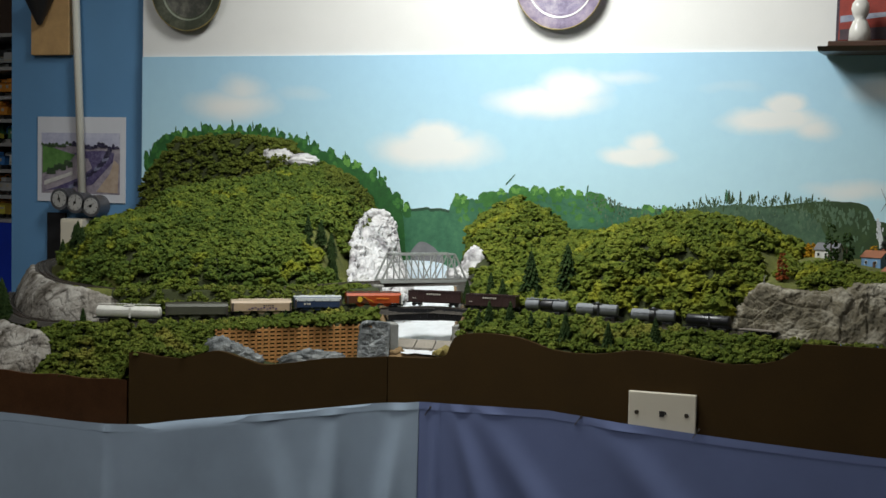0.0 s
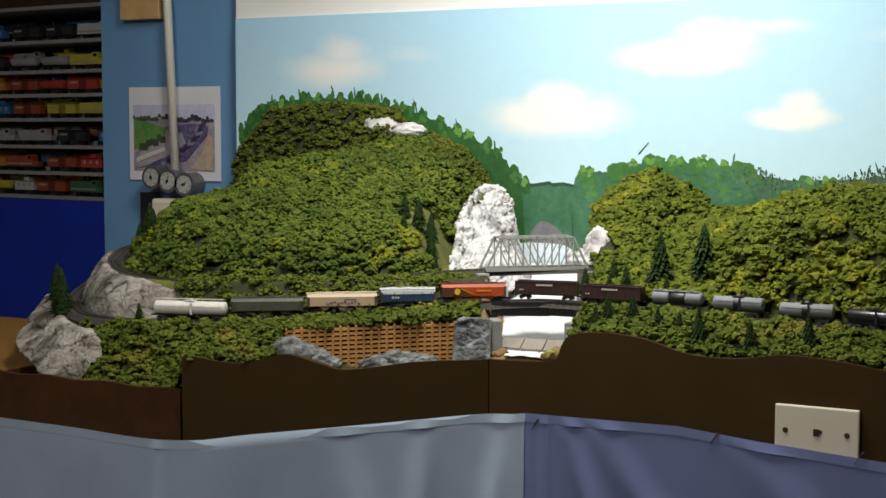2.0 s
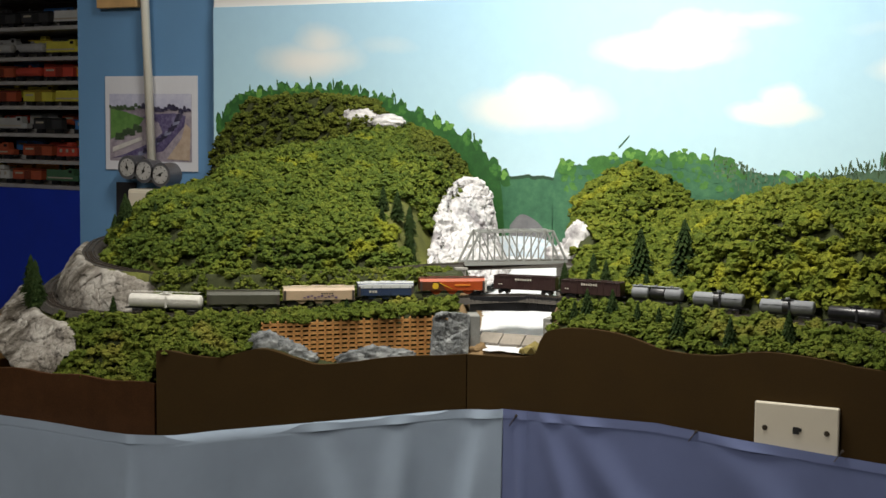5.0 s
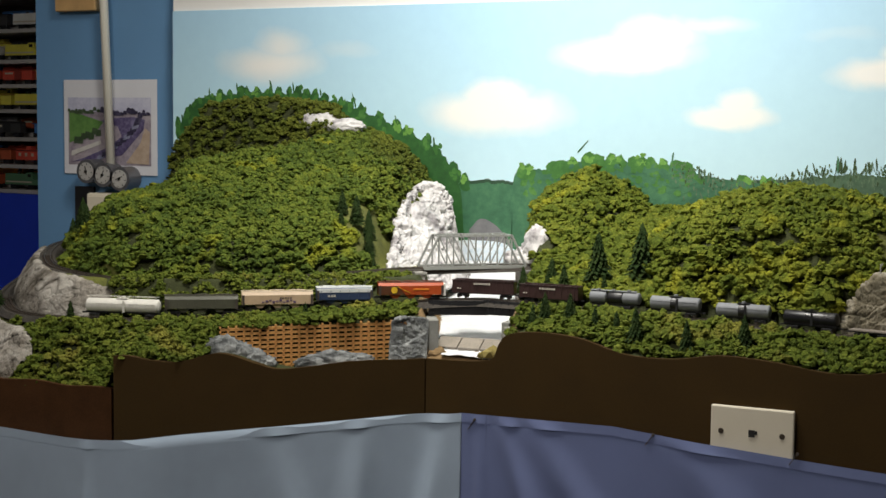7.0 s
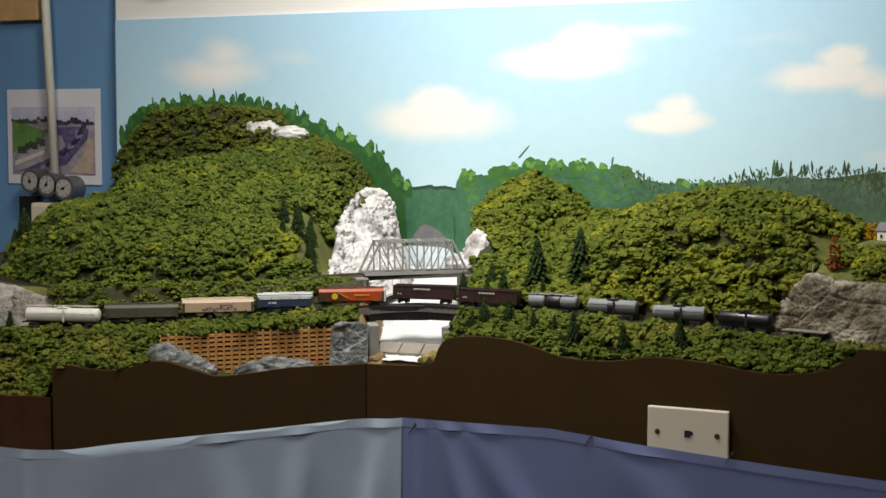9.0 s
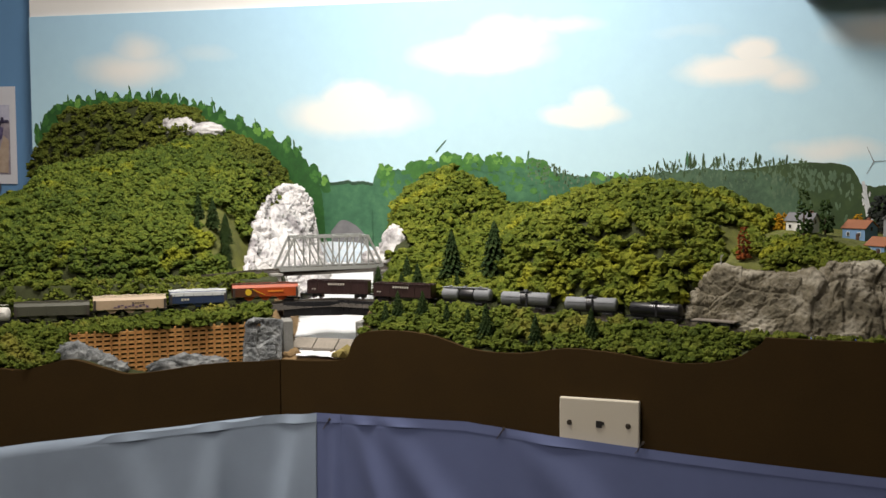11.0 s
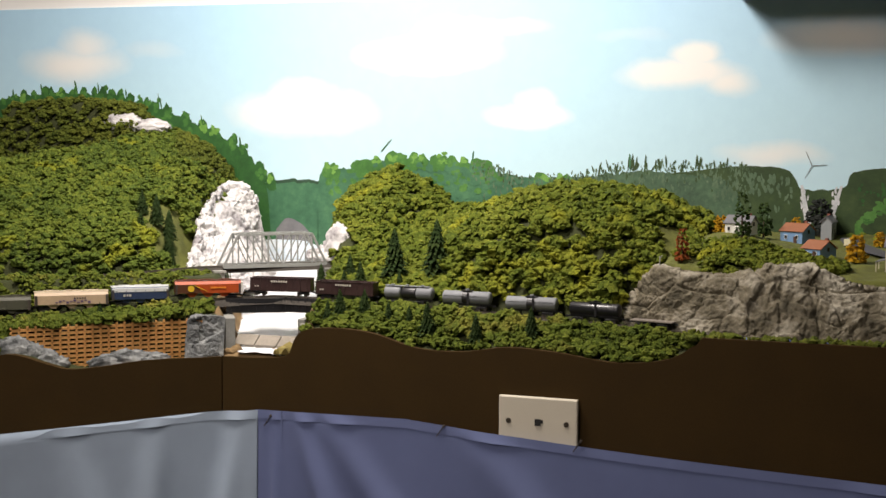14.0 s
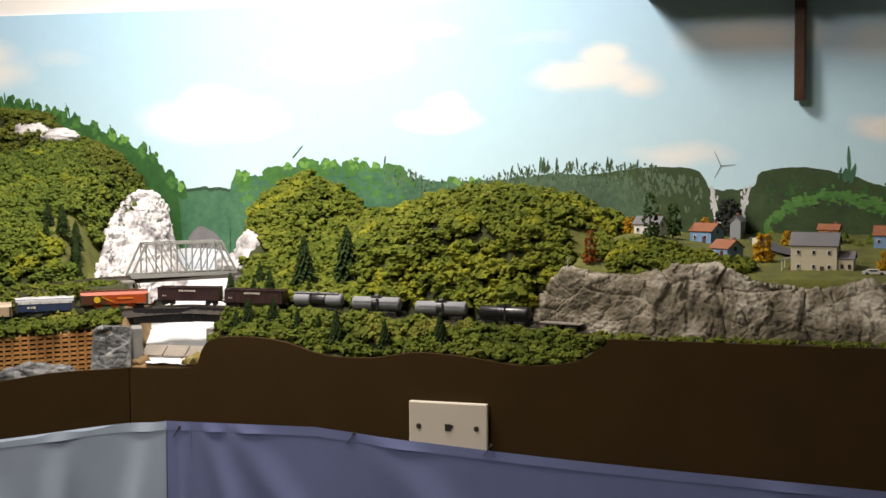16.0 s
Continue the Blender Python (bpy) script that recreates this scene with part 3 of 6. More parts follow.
def ground(x, y):
    x, y = np.asarray(x, float), np.asarray(y, float)
    yf, zf = yfront(x), ztop(x)
    dl, zl, sl = near(LOWER, x, y)
    du, zu, su = near(UPPER, x, y)
    # slope from the fascia up to the lower track
    f = smoothstep(0.0, 1.0, (y - yf) / np.maximum(0.02, (y - yf) + dl - 0.016))
    z = zf + (zl - 0.006 - zf) * f
    cx = (x + 0.398) / 0.195
    foot = (y < -0.690 + 0.161 * cx + 0.003) & (x > -0.405) & (x < -0.19)
    z = np.where(foot, np.minimum(z, zf - 0.001), z)
    shelf = (~foot) & (x > -0.405) & (x < -0.19) & (sl < 0)
    z = np.where(shelf, np.maximum(z, np.minimum(zl - 0.008, 1.072 + 0.012 * cx)), z)
    # the corner of the board falls away behind its rock face
    yt = np.interp(x, [-1.04, -0.92, -0.83, -0.753, -0.668], [-0.455, -0.570, -0.655, -0.722, -0.768]) + 0.004
    corner = (x < -0.668) & (sl < 0)
    z = np.where(corner, np.minimum(z, np.where(y < yt, 1.048 - 3.0 * (yt - y), 1.058)), z)
    behind = (sl > 0) & (dl > 0.014)
    # bank behind the lower track and the upper track's bench
    bank = zl - 0.006 + np.clip((dl - 0.014) * 1.6, 0, 0.2)
    bank_w = zl - 0.006 + np.clip((dl - 0.032) * 3.0, 0, 0.2)
    back_l = np.minimum(np.where(x < -0.60, bank_w, bank), 1.126)
    d = np.maximum(-0.582 * (x + 0.564) + 0.813 * (y + 0.655), np.where(su > 0, du, 0)) - 0.014
    hill = 1.120 + 0.36 * (1 - np.exp(-1.7 * np.clip(d, 0, 2)))
    xr = np.interp(y, [-0.50, -0.39, -0.30, -0.2, -0.1, 0], [-0.33, -0.338, -0.352, -0.364, -0.362, -0.362])
    hill = softmin(hill, 1.115 + 2.0 * np.clip(xr - x, 0, 2), 0.03)
    xl = np.interp(y, [-0.6, -0.5, -0.25, 0], [-0.76, -0.86, -1.02, -0.972])
    st = np.interp(y, [-0.45, -0.15, -0.02], [0.9, 1.2, 6.0])
    hill = softmin(hill, 1.118 + st * np.clip(x - xl, 0, 2), 0.02)
    q = -0.804 * (x + 0.975) - 0.595 * y
    lim = np.where(q > 0, np.minimum(1.230 - 0.22 * q, 1.203 - 0.9 * (q - 0.106)), 1.230 - 2.2 * q)
    hill = np.minimum(hill, lim)
    hill = softmin(hill, 1.262 + 0.66 * (-0.423 - x) + 0.25 * np.clip(-0.22 - y, 0, 1), 0.02)
    # crest of the front mound, the hollow behind it and the steep shaded hill against the wall
    zc = np.interp(x, [-1.0, -0.86, -0.69, -0.62, -0.57, -0.5], [1.19, 1.236, 1.280, 1.314, 1.345, 1.42])
    hill = softmin(hill, zc, 0.02)
    back_y = np.clip(y - crest_y(x), 0, 1)
    hill = hill - 0.7 * back_y * smoothstep(-0.56, -0.62, x)
    rear = np.interp(x, [-0.96, -0.94, -0.88, -0.74, -0.62, -0.55], [1.20, 1.33, 1.372, 1.384, 1.372, 1.30]) - 2.6 * np.clip(-y - 0.03, 0, 1)
    hill = np.where((x > -0.955) & (x < -0.55), np.maximum(hill, rear), hill)
    hill = np.where(su > 0, np.minimum(hill, 1.118 + 1.3 * np.clip(du - 0.016, 0, 2)), hill)
    left = np.where((su > 0) & (du > 0.014), np.maximum(back_l, hill), back_l)
    # middle and right hills, village plateau
    mid = 1.085 + 0.185 * np.exp(-((x + 0.125) / 0.15) ** 2 - ((y - 0.03) / 0.27) ** 2)
    mid2 = 1.085 + 0.125 * np.exp(-((x - 0.03) / 0.17) ** 2 - ((y - 0.02) / 0.33) ** 2)
    r2 = ((x - 0.25) / 0.25) ** 2 + ((y + 0.19) / 0.225) ** 2
    right = 1.083 + 0.168 * np.sqrt(np.clip(1 - r2, 0, 1))
    ye = np.interp(x, [0.34, 0.40, 0.48, 0.60], [-0.366, -0.388, -0.406, -0.416])
    plat = 1.085 + (0.070 + 0.072 * np.clip(y + 0.42, 0, 1) + 0.03 * np.exp(-((x - 0.46) / 0.09) ** 2 - ((y + 0.25) / 0.12) ** 2)) * smoothstep(0.325, 0.41, x) * smoothstep(-0.012, 0.006, y - ye)
    back_r = np.maximum(np.maximum(np.maximum(mid, mid2), right), plat)
    east = smoothstep(0.33, 0.37, x)
    hills = softmin(np.maximum(back_r, np.minimum(bank, 1.105)), bank + 0.01, 0.01)
    back_r = hills * (1 - east) + np.maximum(plat, np.where(y > ye, right, 1.083)) * east
    w = smoothstep(-0.02, 0.02, x - river_x(y))
    back = left * (1 - w) + back_r * w
    z = np.where(behind, back, z)
    k = smoothstep(0.032, 0.017, du)
    z = np.where((x < -0.27) & (du < 0.032), z * (1 - k) + (zu - 0.0095) * k, z)
    # the gorge
    fl = 1.030 + 0.16 * np.clip(y + 0.5, 0, 1)
    hw = np.interp(y, [-0.52, -0.4, -0.25, 0], [0.046, 0.05, 0.065, 0.06])
    gorge = fl + 2.4 * np.clip(np.abs(x - river_x(y)) - hw, 0, 1) + 30 * np.clip(-y - 0.52, 0, 1)
    inx = (x > -0.45) & (x < 0.05)
    z = np.where(inx, np.minimum(z, gorge), z)
    return z


cols = np.concatenate([np.linspace(-1.095, 1.25, 470)])
vv = np.linspace(0, 1, 170)
X = np.repeat(cols[:, None], len(vv), 1)
Y = yfront(X) + (0.0 - yfront(X)) * vv[None, :]
Z = ground(X, Y)
rough = fbm(X, Y, 28.0, 3.0, 3) * 0.0025
Z = Z + rough
terrain = tagged(grid_mesh("ground", X, Y, Z, M_SOIL), "model landscape of olive turf over shaped plaster hills", "ground", "", "structure")

me = terrain.data
me.materials.append(M_EARTH)
me.materials.append(M_GRASS)
cx_ = 0.25 * (X[:-1, :-1] + X[1:, :-1] + X[1:, 1:] + X[:-1, 1:]).ravel()
cy_ = 0.25 * (Y[:-1, :-1] + Y[1:, :-1] + Y[1:, 1:] + Y[:-1, 1:]).ravel()
wob = fbm(cx_, cy_, 30.0, 8.0, 2) * 0.012
earth = (np.abs(cx_ - river_x(cy_)) < 0.075 + wob) & (cy_ < -0.05)
turf = (cx_ < -0.66) & (near(LOWER, cx_, cy_)[2] < 0) | ((cx_ > 0.385 + wob) & (cy_ > -0.44)) | (((cx_ + 0.375) / 0.085) ** 2 + ((cy_ + 0.315) / 0.08) ** 2 < 1 + 20 * wob) | (cx_ < -0.62 + wob) & (near(UPPER, cx_, cy_)[0] < 0.05)
bare = (cx_ < -0.66) & (cy_ > crest_y(cx_) - 0.01) & (cy_ < -0.07)
idx = np.where(turf, 2, 0)
idx = np.where(earth | bare, 1, idx)
me.polygons.foreach_set("material_index", idx.astype(np.int32))

# plywood deck under the scenery
bm = prism([(p[0], p[1] + 0.012) for p in EDGE] + [(1.25, -0.002), (-1.09, -0.002)], 0.90, 0.93, "Z")
structure("layout_deck", bm, paint("plain_plywood", (0.35, 0.25, 0.14), 0.8), "plywood deck carrying the model landscape")


# fascia boards: top edge cut to the profile of the land
def fascia(name, xs, y_of, zlow, material, label, thick=0.007, ztopf=ztop):
    bm = bmesh.new()
    rows = []
    for x in xs:
        y = y_of(x)
        zt = float(ztopf(x)) + 0.002
        nx, ny = (0.0, -1.0)
        rows.append([bm.verts.new((x, y, zlow)), bm.verts.new((x, y, zt)), bm.verts.new((x, y + thick, zt)), bm.verts.new((x, y + thick, zlow))])
    for a, b in zip(rows, rows[1:]):
        for k in range(4):
            bm.faces.new((a[k], b[k], b[(k + 1) % 4], a[(k + 1) % 4]))
    bm.faces.new(rows[0])
    bm.faces.new(rows[-1][::-1])
    bmesh.ops.recalc_face_normals(bm, faces=bm.faces)
    return structure(name, bm, material, label)


smooth_top = spline([(a, b, 0) for a, b in TOP], 8)
smt = lambda x: np.interp(x, smooth_top[:, 0], smooth_top[:, 1])
fascia("fascia_right", np.linspace(-0.176, 1.25, 240), lambda x: -0.522, 0.78, M_FASCIA, "dark brown painted fascia board with a wavy top edge", 0.007, smt)
fascia("fascia_left", np.linspace(-0.474, -0.178, 70), lambda x: -0.522 + (x + 0.178) * 0.9967, 0.78, M_FASCIA, "dark brown painted angled fascia board with a wavy top edge", 0.008, lambda x: smt(max(x, -0.4735)))
fascia("fascia_end", np.linspace(-0.83, -0.477, 40), lambda x: -0.818, 0.78, M_FASCIA_RED, "worn reddish brown fascia board at the end of the layout", 0.006, lambda x: 1.003 + 0.0015 * math.sin(x * 60))
structure("fascia_return", boxed(-0.832, -0.42, 0.89, 0.006, 0.80, 0.21), M_FASCIA_RED, "worn brown side board of the layout")


# cloth skirts
def skirt(name, path, ztops, material, label, folds, seed, amp=0.010):
    p = spline([(a, b, 0) for a, b in path], 40)
    n = len(p)
    zt = np.interp(np.linspace(0, 1, n), [a for a, _ in ztops], [b for _, b in ztops])
    rows = 60
    X = np.zeros((n, rows))
    Y, Z = X.copy(), X.copy()
    s = np.concatenate([[0], np.cumsum(np.hypot(np.diff(p[:, 0]), np.diff(p[:, 1])))])
    for j in range(rows):
        v = j / (rows - 1)
        for i in range(n):
            k = i if i < n - 1 else i - 1
            t = p[k + 1, :2] - p[k, :2]
            t = t / max(1e-6, np.hypot(*t))
            o = 0.0
            for s0, lean, width, a in folds:
                o += a * math.exp(-((s[i] - s0 - lean * v) / (width * (0.4 + v))) ** 2) * min(1, v * 6 + 0.05)
            o += amp * min(1, v * 3) * noise.noise(Vector((s[i] * 5, v * 1.5, seed)))
            X[i, j] = p[i, 0] + t[1] * (0.004 + o + 0.02 * v)
            Y[i, j] = p[i, 1] - t[0] * (0.004 + o + 0.02 * v)
            Z[i, j] = zt[i] - v * (zt[i] - 0.02)
    ob = grid_mesh(name, X, Y, Z, material)
    md = ob.modifiers.new("thickness", "SOLIDIFY")
    md.thickness = 0.0015
    hem = grid_mesh("hem", X[:, :3], Y[:, :3] - 0.0018, Z[:, :1] + 0.0006 - np.array([0, 0.006, 0.012])[None], material, ob)
    k = int(n * 0.035)
    if X[0, 0] > -0.2:
        part("seam", prism([(X[k, 0] - 0.001, Y[k, 0] - 0.0026), (X[k, 0] + 0.001, Y[k, 0] - 0.0026), (X[k, 0] + 0.001, Y[k, 0] - 0.001), (X[k, 0] - 0.001, Y[k, 0] - 0.001)], Z[k, 30], Z[k, 0], "Z"), material, ob)
    return tagged(ob, label, "cloth")


skirt("cloth_skirt", [(-0.86, -0.830), (-0.66, -0.830), (-0.49, -0.832), (-0.40, -0.752), (-0.28, -0.632), (-0.185, -0.540), (-0.115, -0.533)],
      [(0, 0.944), (0.4, 0.941), (0.95, 0.957), (1, 0.960)], M_CLOTH_L, "pale blue grey cloth skirt hanging below the fascia",
      [(0.36, 0.0, 0.02, 0.012), (0.60, 0.18, 0.05, 0.014), (0.72, -0.1, 0.04, 0.016), (0.84, -0.12, 0.04, 0.020)], 2.0)
skirt("cloth_skirt", [(-0.118, -0.531), (0.10, -0.531), (0.25, -0.531), (0.5, -0.531), (0.9, -0.531), (1.25, -0.531)],
      [(0, 0.960), (0.2, 0.963), (0.225, 0.961), (0.277, 0.958), (0.36, 0.953), (0.4, 0.951), (0.675, 0.932), (1, 0.906)], M_CLOTH_R, "denim blue cloth skirt pinned below the fascia",
      [(0.03, 0.02, 0.012, 0.010), (0.06, 0.35, 0.03, 0.016), (0.10, 0.7, 0.05, 0.014), (0.3, 0.9, 0.08, 0.016), (0.8, 0.3, 0.06, 0.015)], 7.0)

# ---------------------------------------------------------------- tracks
def track(name, line, label, gauge=0.009):
    s = np.concatenate([[0], np.cumsum(np.linalg.norm(np.diff(line, axis=0), axis=1))])
    n = int(s[-1] / 0.004)
    q = np.stack([np.interp(np.linspace(0, s[-1], n), s, line[:, k]) for k in range(3)], 1)
    t = np.gradient(q, axis=0)
    t /= np.linalg.norm(t, axis=1)[:, None]
    nn = np.stack([-t[:, 1], t[:, 0], 0 * t[:, 0]], 1)
    root = thing(name, Matrix(), label, "track")

    def ribbon(nm, profile, material):
        bm = bmesh.new()
        rows = [[bm.verts.new(Vector(q[i] + nn[i] * o) + Vector((0, 0, h))) for o, h in profile] for i in range(n)]
        m = len(profile)
        for a, b in zip(rows, rows[1:]):
            for k in range(m):
                bm.faces.new((a[k], b[k], b[(k + 1) % m], a[(k + 1) % m]))
        bmesh.ops.recalc_face_normals(bm, faces=bm.faces)
        part(nm, bm, material, root)

    ribbon("ballast_bed", [(-0.019, -0.010), (-0.012, -0.0022), (0.012, -0.0022), (0.019, -0.010)], M_BALLAST)
    for o in (-gauge / 2, gauge / 2):
        ribbon("rail", [(o - 0.0005, -0.0014), (o - 0.0005, 0.0), (o + 0.0005, 0.0), (o + 0.0005, -0.0014)], M_RAIL)
    bm = bmesh.new()
    for i in range(0, n, 1):
        rot = Matrix.Rotation(math.atan2(t[i, 1], t[i, 0]), 4, "Z")
        if abs(q[i, 0]) < 0.9:
            box(bm, *(q[i] - np.array((0, 0, 0.002))), 0.0016, 0.0165, 0.0012, rot)
    ob = part("sleeper_row", bm, M_TIE, root)
    ob["kind"] = "stuff"
    return q, t


LQ, LTAN = track("railway_track", LOWER, "dark ballasted lower model railway track")
UQ, UTAN = track("railway_track", UPPER, "dark ballasted upper model railway track")
LS = np.concatenate([[0], np.cumsum(np.linalg.norm(np.diff(LQ, axis=0), axis=1))])

# ---------------------------------------------------------------- foliage
def ico(sub):
    bm = bmesh.new()
    bmesh.ops.create_icosphere(bm, subdivisions=sub, radius=1)
    bm.verts.ensure_lookup_table()
    v = np.array([x.co[:] for x in bm.verts])
    f = np.array([[y.index for y in x.verts] for x in bm.faces])
    bm.free()
    return v, f


ICO_V, ICO_F = ico(1)
rng = np.random.default_rng(4)
LUMPS = []
for k in range(14):
    d = np.array([noise.noise(Vector(v * 2.3 + k * 7.1)) * 0.55 + noise.noise(Vector(v * 5.0 + k * 3.7)) * 0.35 for v in ICO_V])
    LUMPS.append(ICO_V * (1 + d + rng.uniform(-0.45, 0.45, len(ICO_V)))[:, None])
LUMPS = np.array(LUMPS)


def stuff_mesh(name, pos, rad, material, label, category, flat=0.8):
    """Many ragged lumps of foliage in one mesh."""
    n, nv, nf = len(pos), len(ICO_V), len(ICO_F)
    k = rng.integers(0, len(LUMPS), n)
    a = rng.uniform(0, 2 * math.pi, n)
    t = LUMPS[k]
    c, s = np.cos(a)[:, None], np.sin(a)[:, None]
    sc = rad[:, None] * rng.uniform(0.8, 1.2, (n, 1))
    vx = (t[:, :, 0] * c - t[:, :, 1] * s) * sc
    vy = (t[:, :, 0] * s + t[:, :, 1] * c) * sc
    vz = t[:, :, 2] * rad[:, None] * flat
    V = (np.stack([vx, vy, vz], -1) + pos[:, None, :]).reshape(-1)
    Fc = (ICO_F[None] + (np.arange(n) * nv)[:, None, None]).reshape(-1)
    me = bpy.data.meshes.new(name)
    me.vertices.add(n * nv)
    me.vertices.foreach_set("co", V.astype(np.float32))
    me.loops.add(n * nf * 3)
    me.loops.foreach_set("vertex_index", Fc.astype(np.int32))
    me.polygons.add(n * nf)
    me.polygons.foreach_set("loop_start", np.arange(0, n * nf * 3, 3, dtype=np.int32))
    me.polygons.foreach_set("use_smooth", np.zeros(n * nf, dtype=bool))
    me.update(calc_edges=True)
    me.materials.append(material)
    return tagged(new(name, me), label, category, "", "stuff")


def scatter(x0, x1, y0, y1, cell, keep, layers=1):
    xs, ys = np.meshgrid(np.arange(x0, x1, cell), np.arange(y0, y1, cell))
    out = []
    for _ in range(layers):
        x = xs.ravel() + rng.uniform(-0.5, 0.5, xs.size) * cell
        y = ys.ravel() + rng.uniform(-0.5, 0.5, xs.size) * cell
        z = ground(x, y)
        e = 0.004
        slope = np.hypot((ground(x + e, y) - ground(x - e, y)) / (2 * e), (ground(x, y + e) - ground(x, y - e)) / (2 * e))
        reps = np.clip(np.sqrt(1 + slope ** 2), 1, 5)
        reps = np.floor(reps + rng.uniform(0, 1, len(x))).astype(int)
        x, y = np.repeat(x, reps), np.repeat(y, reps)
        x = x + rng.uniform(-0.5, 0.5, len(x)) * cell
        y = y + rng.uniform(-0.5, 0.5, len(x)) * cell
        z = ground(x, y)
        m = keep(x, y, z)
        out.append(np.stack([x[m], y[m], z[m]], 1))
    return np.concatenate(out)


def clear_of_tracks(x, y, lower=0.017, upper=0.014):
    dl, _, sl = near(LOWER, x, y)
    du, _, su = near(UPPER, x, y)
    return (dl > lower) & (du > upper), sl, su, dl, du


def in_river(x, y, pad=0.02):
    hw = np.interp(y, [-0.52, -0.4, -0.25, 0], [0.046, 0.05, 0.065, 0.06])
    return np.abs(x - river_x(y)) < hw + pad


def keep_left(x, y, z):
    ok, sl, su, dl, du = clear_of_tracks(x, y, 0.019, 0.019)
    clearing = ((x + 0.375) / 0.048) ** 2 + ((y + 0.315) / 0.060) ** 2 < 1
    brown = (x < -0.80) & (y > crest_y(x) + 0.004) & (y < -0.085) & (z < 1.262) & (x > -0.95)
    cliff = (x > np.interp(y, [-0.39, -0.30, -0.229, -0.16, -0.10], [-0.330, -0.356, -0.384, -0.402, -0.409])) & (y > -0.39) & (z < 1.26) & (su > 0)
    low = (x > -0.40) & (y < -0.34) & (su < 0)
    rocky = (su < 0) & ((x < -0.60) | (du < 0.019))
    turf = (x < -0.80) & (du < 0.036)
    return ok & (sl > 0) & (y < -0.004) & (x > -0.97) & (x < -0.27) & ~in_river(x, y, 0.022) & ~clearing & ~cliff & ~rocky & ~turf & ~brown & ((su > 0) | (du > 0.012))


def keep_right(x, y, z):
    ok, sl, su, dl, du = clear_of_tracks(x, y, 0.02, 0.016)
    village = (x > 0.43) | ((x > 0.385) & (y < -0.33))
    return ok & (sl > 0) & (y < -0.004) & (x > river_x(y)) & ~in_river(x, y, 0.03) & ~village & ~((x > 0.345) & (y < np.interp(x, [0.34, 0.40, 0.48, 0.60], [-0.366, -0.388, -0.406, -0.416]))) & ~((x - 0.40) ** 2 + (y + 0.30) ** 2 < 0.028 ** 2) & ~((x + 0.150) ** 2 + (y + 0.215) ** 2 < 0.026 ** 2)


def keep_front(x, y, z):
    ok, sl, su, dl, du = clear_of_tracks(x, y, 0.016, 0.016)
    yf = yfront(x)
    crib = ((x > -0.405) & (x < -0.19) & (y < -0.690 + 0.161 * (x + 0.398) / 0.195 + 0.004)) | ((x >= -0.19) & (x < -0.065))
    rocky = (x < -0.68) & (dl > 0.026) | (x < -0.735)
    return ok & (sl < 0) & (y > yf + 0.006) & ~crib & ~rocky & (x > -0.86) & (x < 0.475) & ~((x > -0.21) & (x < -0.065)) & ~((x < -0.60) & (dl < 0.022))


def crowns(p, r0, r1, n, squash=0.8):
    """Lumps of leaves gathered into rounded crowns that stand on the points p."""
    m = len(p)
    R = rng.uniform(r0, r1, m) * rng.uniform(0.75, 1.1, m)
    a = rng.uniform(0, 2 * math.pi, (m, n))
    h = rng.uniform(-0.25, 1.0, (m, n))
    c = np.sqrt(1 - h * h)
    k = rng.uniform(0.55, 1.1, (m, n))
    d = np.stack([c * np.cos(a) * k, c * np.sin(a) * k, (h * squash + 0.25) * k], -1) * R[:, None, None]
    rad = (R[:, None] * rng.uniform(0.24, 0.50, (m, n))).ravel()
    return (p[:, None, :] + d).reshape(-1, 3), rad


def planted(name, p, r0, r1, n, material, label, category, drop=0.0):
    q, rad = crowns(p - np.array((0, 0, drop)), r0, r1, n)
    return stuff_mesh(name, q, rad, material, label, category, 0.72)


p = scatter(-0.98, -0.26, -0.70, 0.0, 0.0110, keep_left)
below = near(UPPER, p[:, 0], p[:, 1])[2] < 0
# crowns on the grazing-lit back slope take the shade-tinted foliage
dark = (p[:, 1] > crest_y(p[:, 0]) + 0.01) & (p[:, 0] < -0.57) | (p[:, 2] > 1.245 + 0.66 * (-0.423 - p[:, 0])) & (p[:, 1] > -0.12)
planted("hill_foliage", p[~below & ~dark], 0.0078, 0.0132, 18, M_FOL_L, "dense olive green clump foliage covering the tall hill", "foliage")
planted("hill_foliage", p[dark], 0.0070, 0.0120, 16, M_FOL_D, "brownish green foliage tinted for shade on the steep back of the hill", "foliage")
planted("bank_foliage", p[below], 0.0065, 0.0100, 14, M_FOL_F, "green clump foliage on the bank between the tracks", "foliage", 0.002)
p = scatter(-0.25, 0.44, -0.43, 0.0, 0.0122, keep_right)
planted("hill_foliage", p, 0.0088, 0.0150, 21, M_FOL_R, "dense yellow green clump foliage covering the low hills", "foliage")
p = scatter(-0.88, 0.48, -0.82, -0.40, 0.0106, keep_front)
planted("trackside_bushes", p, 0.0072, 0.0125, 17, M_FOL_F, "bright green clump bushes along the front of the track", "bushes")
p = scatter(0.40, 0.66, -0.425, -0.28, 0.0105, lambda x, y, z: (((x - 0.525) / 0.115) ** 2 + ((y + 0.358) / 0.052) ** 2 < 1) & ~((x < 0.455) & (y < -0.36)))
p[:, 2] += 0.008 * np.clip(1 - ((p[:, 0] - 0.525) / 0.115) ** 2, 0, 1)
planted("clifftop_bushes", p, 0.0065, 0.0110, 14, M_FOL_R, "olive bushes growing along the cliff top", "bushes")
p = scatter(0.62, 1.0, -0.10, -0.01, 0.018, lambda x, y, z: rng.uniform(0, 1, len(x)) < 0.5)
